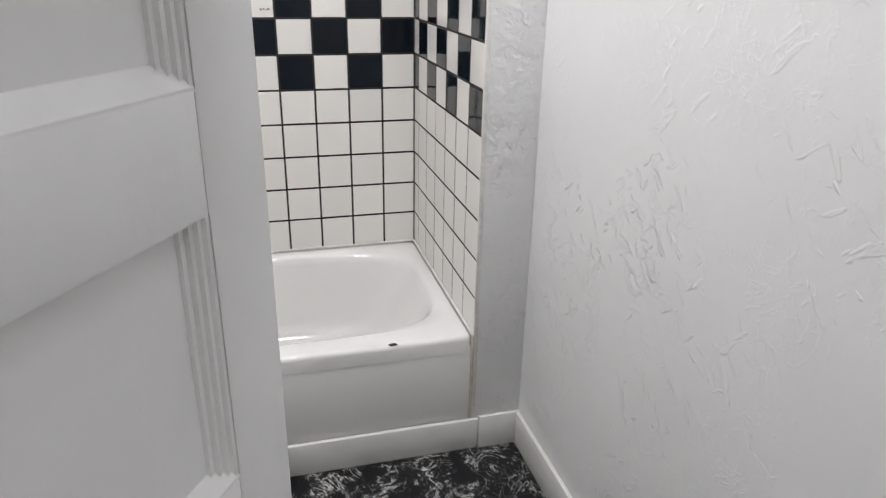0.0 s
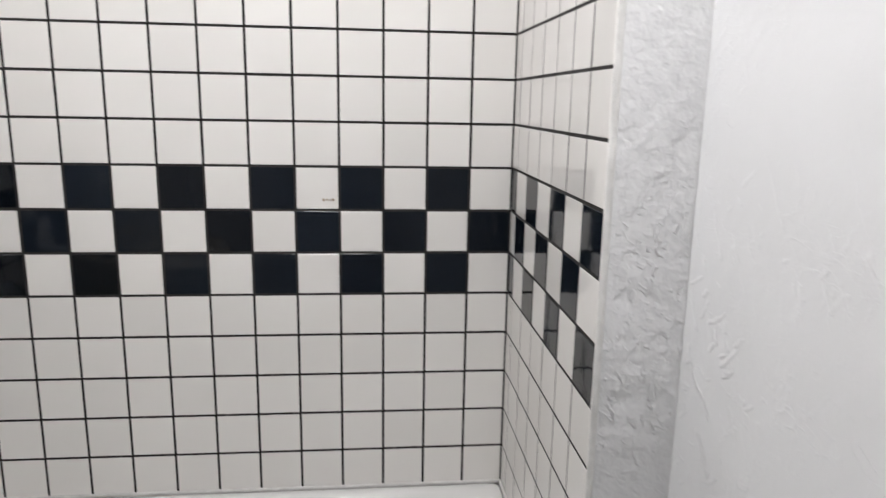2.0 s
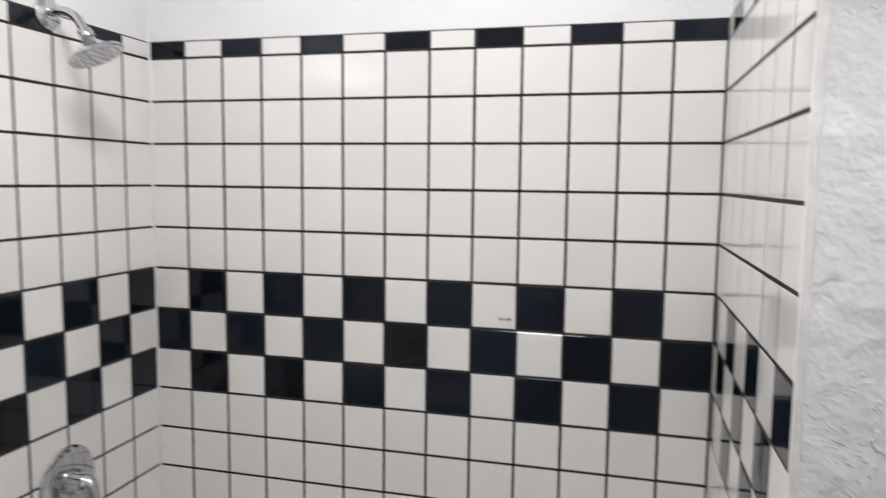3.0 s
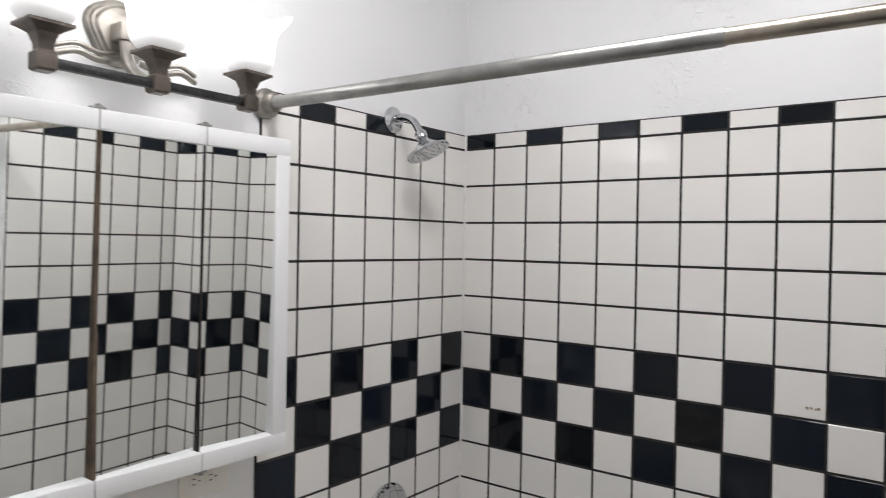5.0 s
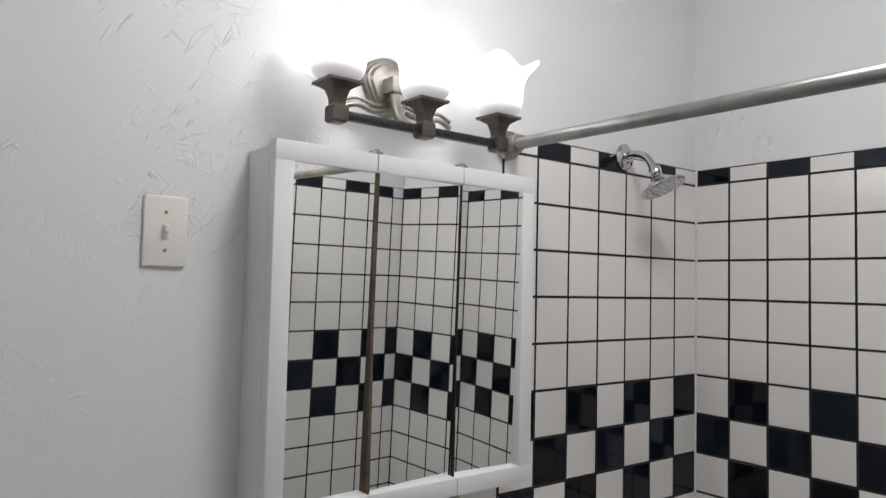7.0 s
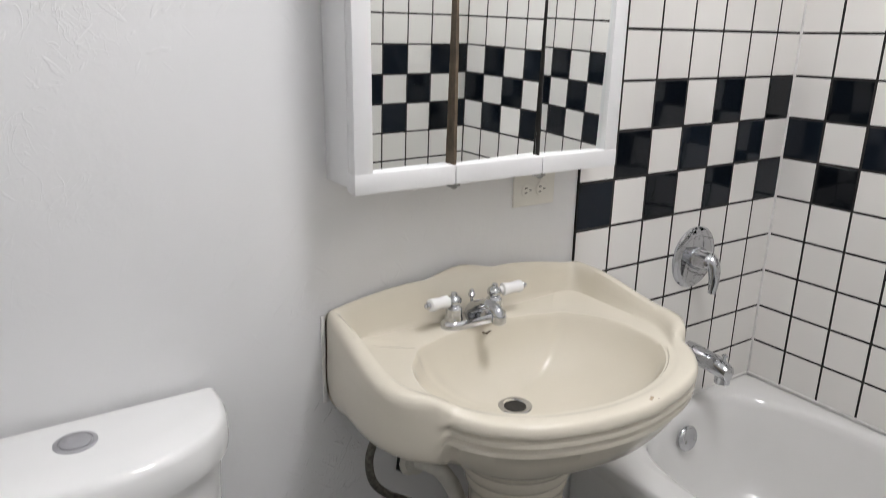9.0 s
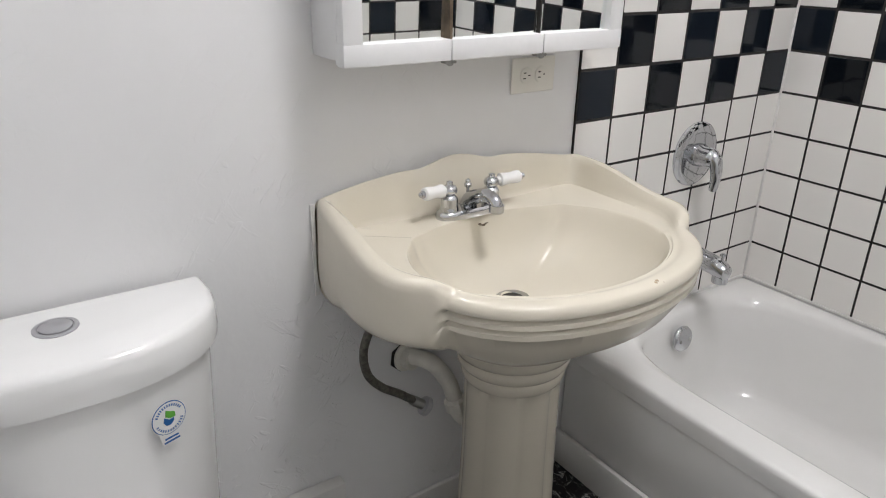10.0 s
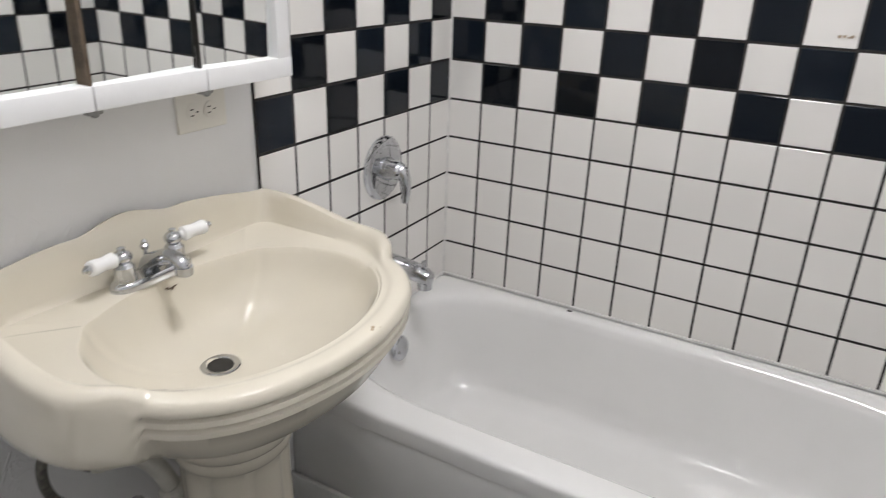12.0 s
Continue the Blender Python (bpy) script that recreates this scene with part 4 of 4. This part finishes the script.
# ---- shower ----
def build_shower():
    rod = thing("shower_rod", (0.0, -0.782, 1.875), "dull metal telescoping shower curtain rod", "curtain rod")
    ry, rz = -0.782, 1.875
    bm = lathe(bmesh.new(), (0.004, ry, rz), (1, 0, 0), [(0.034, 0), (0.035, 0.008), (0.033, 0.014), (0.022, 0.018), (0.021, 0.04), (0.016, 0.043)], 32)
    part("flange", bm, PEWTER, rod, "stained metal end flange")
    part("outer_tube", tube(bmesh.new(), [(0.02, ry, rz), (1.0, ry, rz - 0.0115), (1.003, ry, rz - 0.0115)], [0.0142, 0.0142, 0.0128], 20), DULL_STEEL, rod)
    part("inner_tube", tube(bmesh.new(), [(0.99, ry, rz - 0.0114), (EAST - 0.02, ry, rz - 0.019)], 0.0122, 20), surface("tarnished_steel", (0.40, 0.36, 0.30), 0.36, 1.0, vary=0.25, scale=18), rod, "slightly brown inner tube")
    bm = lathe(bmesh.new(), (EAST - 0.001, ry, rz - 0.019), (-1, 0, 0), [(0.034, 0), (0.035, 0.008), (0.033, 0.014), (0.022, 0.018), (0.021, 0.04)], 32)
    part("flange", bm, PEWTER, rod)
    head = thing("shower", (0.0, -0.345, 1.91), "chrome shower head on a bent arm with round flange", "shower")
    y, z = -0.345, 1.905
    part("flange", lathe(bmesh.new(), (0.005, y, z), (1, 0, 0), [(0.036, 0), (0.036, 0.004), (0.028, 0.010), (0.014, 0.013)], 36), CHROME, head)
    pts = curve_points([(0.008, y, z), (0.045, y, z + 0.004), (0.08, y, z - 0.012), (0.105, y - 0.003, z - 0.045)], 7)
    part("arm", tube(bmesh.new(), pts, 0.0105, 18), CHROME, head)
    d = Vector((0.40, 0.12, -0.88)).normalized()
    o = Vector(pts[-1])
    part("head", lathe(bmesh.new(), o, d, [(0.013, -0.006), (0.016, 0.0), (0.016, 0.012), (0.012, 0.016), (0.018, 0.026), (0.040, 0.042), (0.058, 0.05), (0.060, 0.056), (0.058, 0.060)], 40, (True, True)), CHROME, head)
    a, u, v = basis(d)
    for ringr, cnt in ((0.015, 6), (0.031, 12), (0.047, 18)):
        for k in range(cnt):
            t = 2 * math.pi * k / cnt
            bm = lathe(bmesh.new(), o + d * 0.0595 + (u * math.cos(t) + v * math.sin(t)) * ringr, d, [(0.0025, 0), (0.002, 0.0025), (0.0005, 0.003)], 6)
            part("nozzle", bm, DULL_STEEL, head)
    # mixer
    vy, vz = -0.345, 0.818
    mix = thing("shower_valve", (WEST_TILE, vy, vz), "chrome round shower valve plate with lever handle", "faucet")
    part("escutcheon", lathe(bmesh.new(), (0.006, vy, vz), (1, 0, 0), [(0.086, 0), (0.086, 0.003), (0.080, 0.008), (0.06, 0.011), (0.032, 0.013)], 56), CHROME, mix)
    part("hub", lathe(bmesh.new(), (0.018, vy, vz), (1, 0, 0), [(0.031, 0), (0.030, 0.012), (0.026, 0.02), (0.026, 0.04), (0.022, 0.05), (0.014, 0.056), (0.001, 0.058)], 32), CHROME, mix)
    pts = curve_points([(0.045, vy, vz + 0.006), (0.068, vy, vz), (0.078, vy, vz - 0.025), (0.080, vy, vz - 0.055), (0.078, vy, vz - 0.082)], 6)
    n = len(pts)
    part("lever", tube(bmesh.new(), pts, [0.021 - 0.011 * i / n for i in range(n)], 16), CHROME, mix)
    for dz in (-0.055, 0.055):
        part("screw", lathe(bmesh.new(), (0.0165, vy, vz + dz), (1, 0, 0), [(0.005, 0), (0.004, 0.002), (0.001, 0.0025)], 12), CHROME, mix)
    # spout
    sy, sz = -0.318, 0.533
    spout = thing("tub_spout", (WEST_TILE, sy, sz), "chrome tub spout with pull-up diverter", "faucet")
    bm = bmesh.new()
    rows = []
    for x, r, dz in ((0.0055, 0.030, 0), (0.02, 0.030, 0), (0.065, 0.029, -0.002), (0.105, 0.028, -0.006), (0.132, 0.026, -0.012), (0.146, 0.022, -0.016), (0.150, 0.012, -0.018)):
        rows.append([Vector((x, sy + r * math.cos(a), sz + dz + r * 0.95 * math.sin(a))) for a in (2 * math.pi * k / 28 for k in range(28))])
    loft(bm, rows)
    part("body", bm, CHROME, spout)
    part("nozzle", lathe(bmesh.new(), (0.128, sy, sz - 0.022), (0, 0, -1), [(0.021, 0), (0.021, 0.026), (0.017, 0.027), (0.016, 0.02), (0.001, 0.02)], 24), CHROME, spout)
    part("diverter_knob", lathe(bmesh.new(), (0.126, sy, sz + 0.012), (0, 0, 1), [(0.004, 0), (0.004, 0.014), (0.008, 0.016), (0.008, 0.021), (0.004, 0.023)], 16), CHROME, spout)

build_shower()

# ---- tiles ----
def tile_mesh(name, w, h, material):
    """One glazed tile in the plane x-z, its face at y = 0, soft edges, body behind."""
    bm = bmesh.new()
    def rect(inset, y):
        return [Vector((inset, y, inset)), Vector((w - inset, y, inset)), Vector((w - inset, y, h - inset)), Vector((inset, y, h - inset))]
    loft(bm, [rect(0, 0.004), rect(0, 0.0006), rect(0.0009, 0.0)], True, (False, True))
    bmesh.ops.recalc_face_normals(bm, faces=bm.faces)
    me = bpy.data.meshes.new(name)
    bm.to_mesh(me)
    bm.free()
    me.materials.append(material)
    return me

JOINT = 0.0064
TILES = {}

def tile(parent, m, w, h, black, name="tile"):
    key = (round(w, 4), round(h, 4), black)
    if key not in TILES:
        TILES[key] = tile_mesh(name, w - JOINT, h - JOINT, BLACK_TILE if black else WHITE_TILE)
    ob = new(name, TILES[key])
    ob.parent = parent
    ob.matrix_basis = m @ Matrix.Translation((JOINT / 2, 0, JOINT / 2))
    return ob

def tile_field(parent, m, columns, first_black, cap_first_black, rnd):
    """columns: (start, width, colour index). Rows from the tub rim up to the cap."""
    for start, width, index in columns:
        for k in range(-5, 8):
            black = 0 <= k < 3 and (index + k) % 2 == first_black
            z, h = BAND + k * PITCH, PITCH
            if k == -5:
                z, h = RIM + 0.002, BAND - 4 * PITCH - RIM - 0.002
            wob = Matrix.Rotation(radians(rnd.uniform(-0.1, 0.1)), 4, "Z") @ Matrix.Rotation(radians(rnd.uniform(-0.18, 0.18)), 4, "X")
            tile(parent, m @ Matrix.Translation((start, rnd.uniform(-0.0003, 0.0003), z)) @ wob, width, h, black)
        tile(parent, m @ Matrix.Translation((start, rnd.uniform(-0.0003, 0.0003), CAP)), width, CAP_HIGH, index % 2 == cap_first_black, "cap_tile")

rnd = random.Random(5)
low = RIM + 0.001
north = structure("tiled_wall_north", box(bmesh.new(), (0.0062, 0.0007, low), (TUB_LONG, 0.0059, CAP + CAP_HIGH)), GROUT, "white wall tiles with black checker band, dark grout")
tile_field(north, Matrix.Identity(4), [(i * PITCH, PITCH, i) for i in range(13)], 1, 0, rnd)
west = structure("tiled_wall_west", box(bmesh.new(), (0.0003, -7 * PITCH + 0.007, low), (0.0053, 0.0022, CAP + CAP_HIGH)), GROUT, "white wall tiles with black checker band at the faucet end")
turn = Matrix(((0, -1, 0, WEST_TILE), (-1, 0, 0, 0.007), (0, 0, 1, 0), (0, 0, 0, 1)))
tile_field(west, turn, [(j * PITCH, PITCH, j) for j in range(7)], 0, 1, rnd)
east = structure("tiled_wall_east", box(bmesh.new(), (TUB_LONG + 0.0007, STRIP + 0.004, low), (TUB_LONG + 0.0055, 0.0022, CAP + CAP_HIGH)), GROUT, "white wall tiles with black checker band at the tub end")
turn = Matrix(((0, 1, 0, TUB_LONG), (-1, 0, 0, 0.0), (0, 0, 1, 0), (0, 0, 0, 1)))
tile_field(east, turn, [(0.0, 0.062, 1)] + [(0.062 + j * PITCH, PITCH, j) for j in range(6)], 1, 0, rnd)

# ---- caulk ----
bm = box(bmesh.new(), (0.006, -0.006, RIM - 0.002), (TUB_LONG, 0.0015, RIM + 0.008), 0.0025)
structure("trim_caulk_north", bm, CAULK, "white caulk bead along the tub rim", 40)
bm = box(bmesh.new(), (0.0045, -0.742, RIM - 0.002), (0.012, -0.007, RIM + 0.008), 0.0025)
structure("trim_caulk_west", bm, CAULK, "white caulk bead along the tub rim", 40)
bm = box(bmesh.new(), (TUB_LONG - 0.006, -0.742, RIM - 0.002), (TUB_LONG + 0.0018, -0.007, RIM + 0.008), 0.0025)
structure("trim_caulk_east", bm, CAULK, "white caulk bead along the tub rim", 40)
bm = box(bmesh.new(), (0.0045, -0.004, RIM + 0.008), (0.0115, 0.0018, CAP + CAP_HIGH), 0.0025)
structure("trim_caulk_corner", bm, CAULK, "white caulk bead in the tiled corner", 40)
bm = box(bmesh.new(), (TUB_LONG - 0.0015, STRIP - 0.0012, 0.104), (TUB_LONG + 0.012, STRIP + 0.006, CAP + CAP_HIGH), 0.003)
structure("trim_caulk_edge", bm, CAULK, "rough white caulk at the edge of the tiles", 40)
bm = box(bmesh.new(), (TUB_LONG - 0.0055, STRIP - 0.0008, 0.104), (TUB_LONG + 0.0085, -0.730, RIM + 0.004), 0.003)
structure("trim_caulk_apron", bm, surface("stained_caulk", (0.52, 0.48, 0.40), 0.6, vary=0.3, scale=14), "stained caulk between tub apron and wall", 40)
for k, (dx, dz, w) in enumerate(((0, 0, 0.006), (0.009, 0.001, 0.005), (0.018, -0.001, 0.004), (0.024, 0.001, 0.006))):
    bm = lathe(bmesh.new(), (0.985 + dx, -0.0012, 1.205 + dz), (0, -1, 0), [(w * 0.6, 0), (w * 0.6, 0.0006), (w * 0.42, 0.0006), (w * 0.42, 0.0003)], 12, (True, False))
    ob = mesh_object("glue_mark", bm, STAIN)
    ob.parent = north
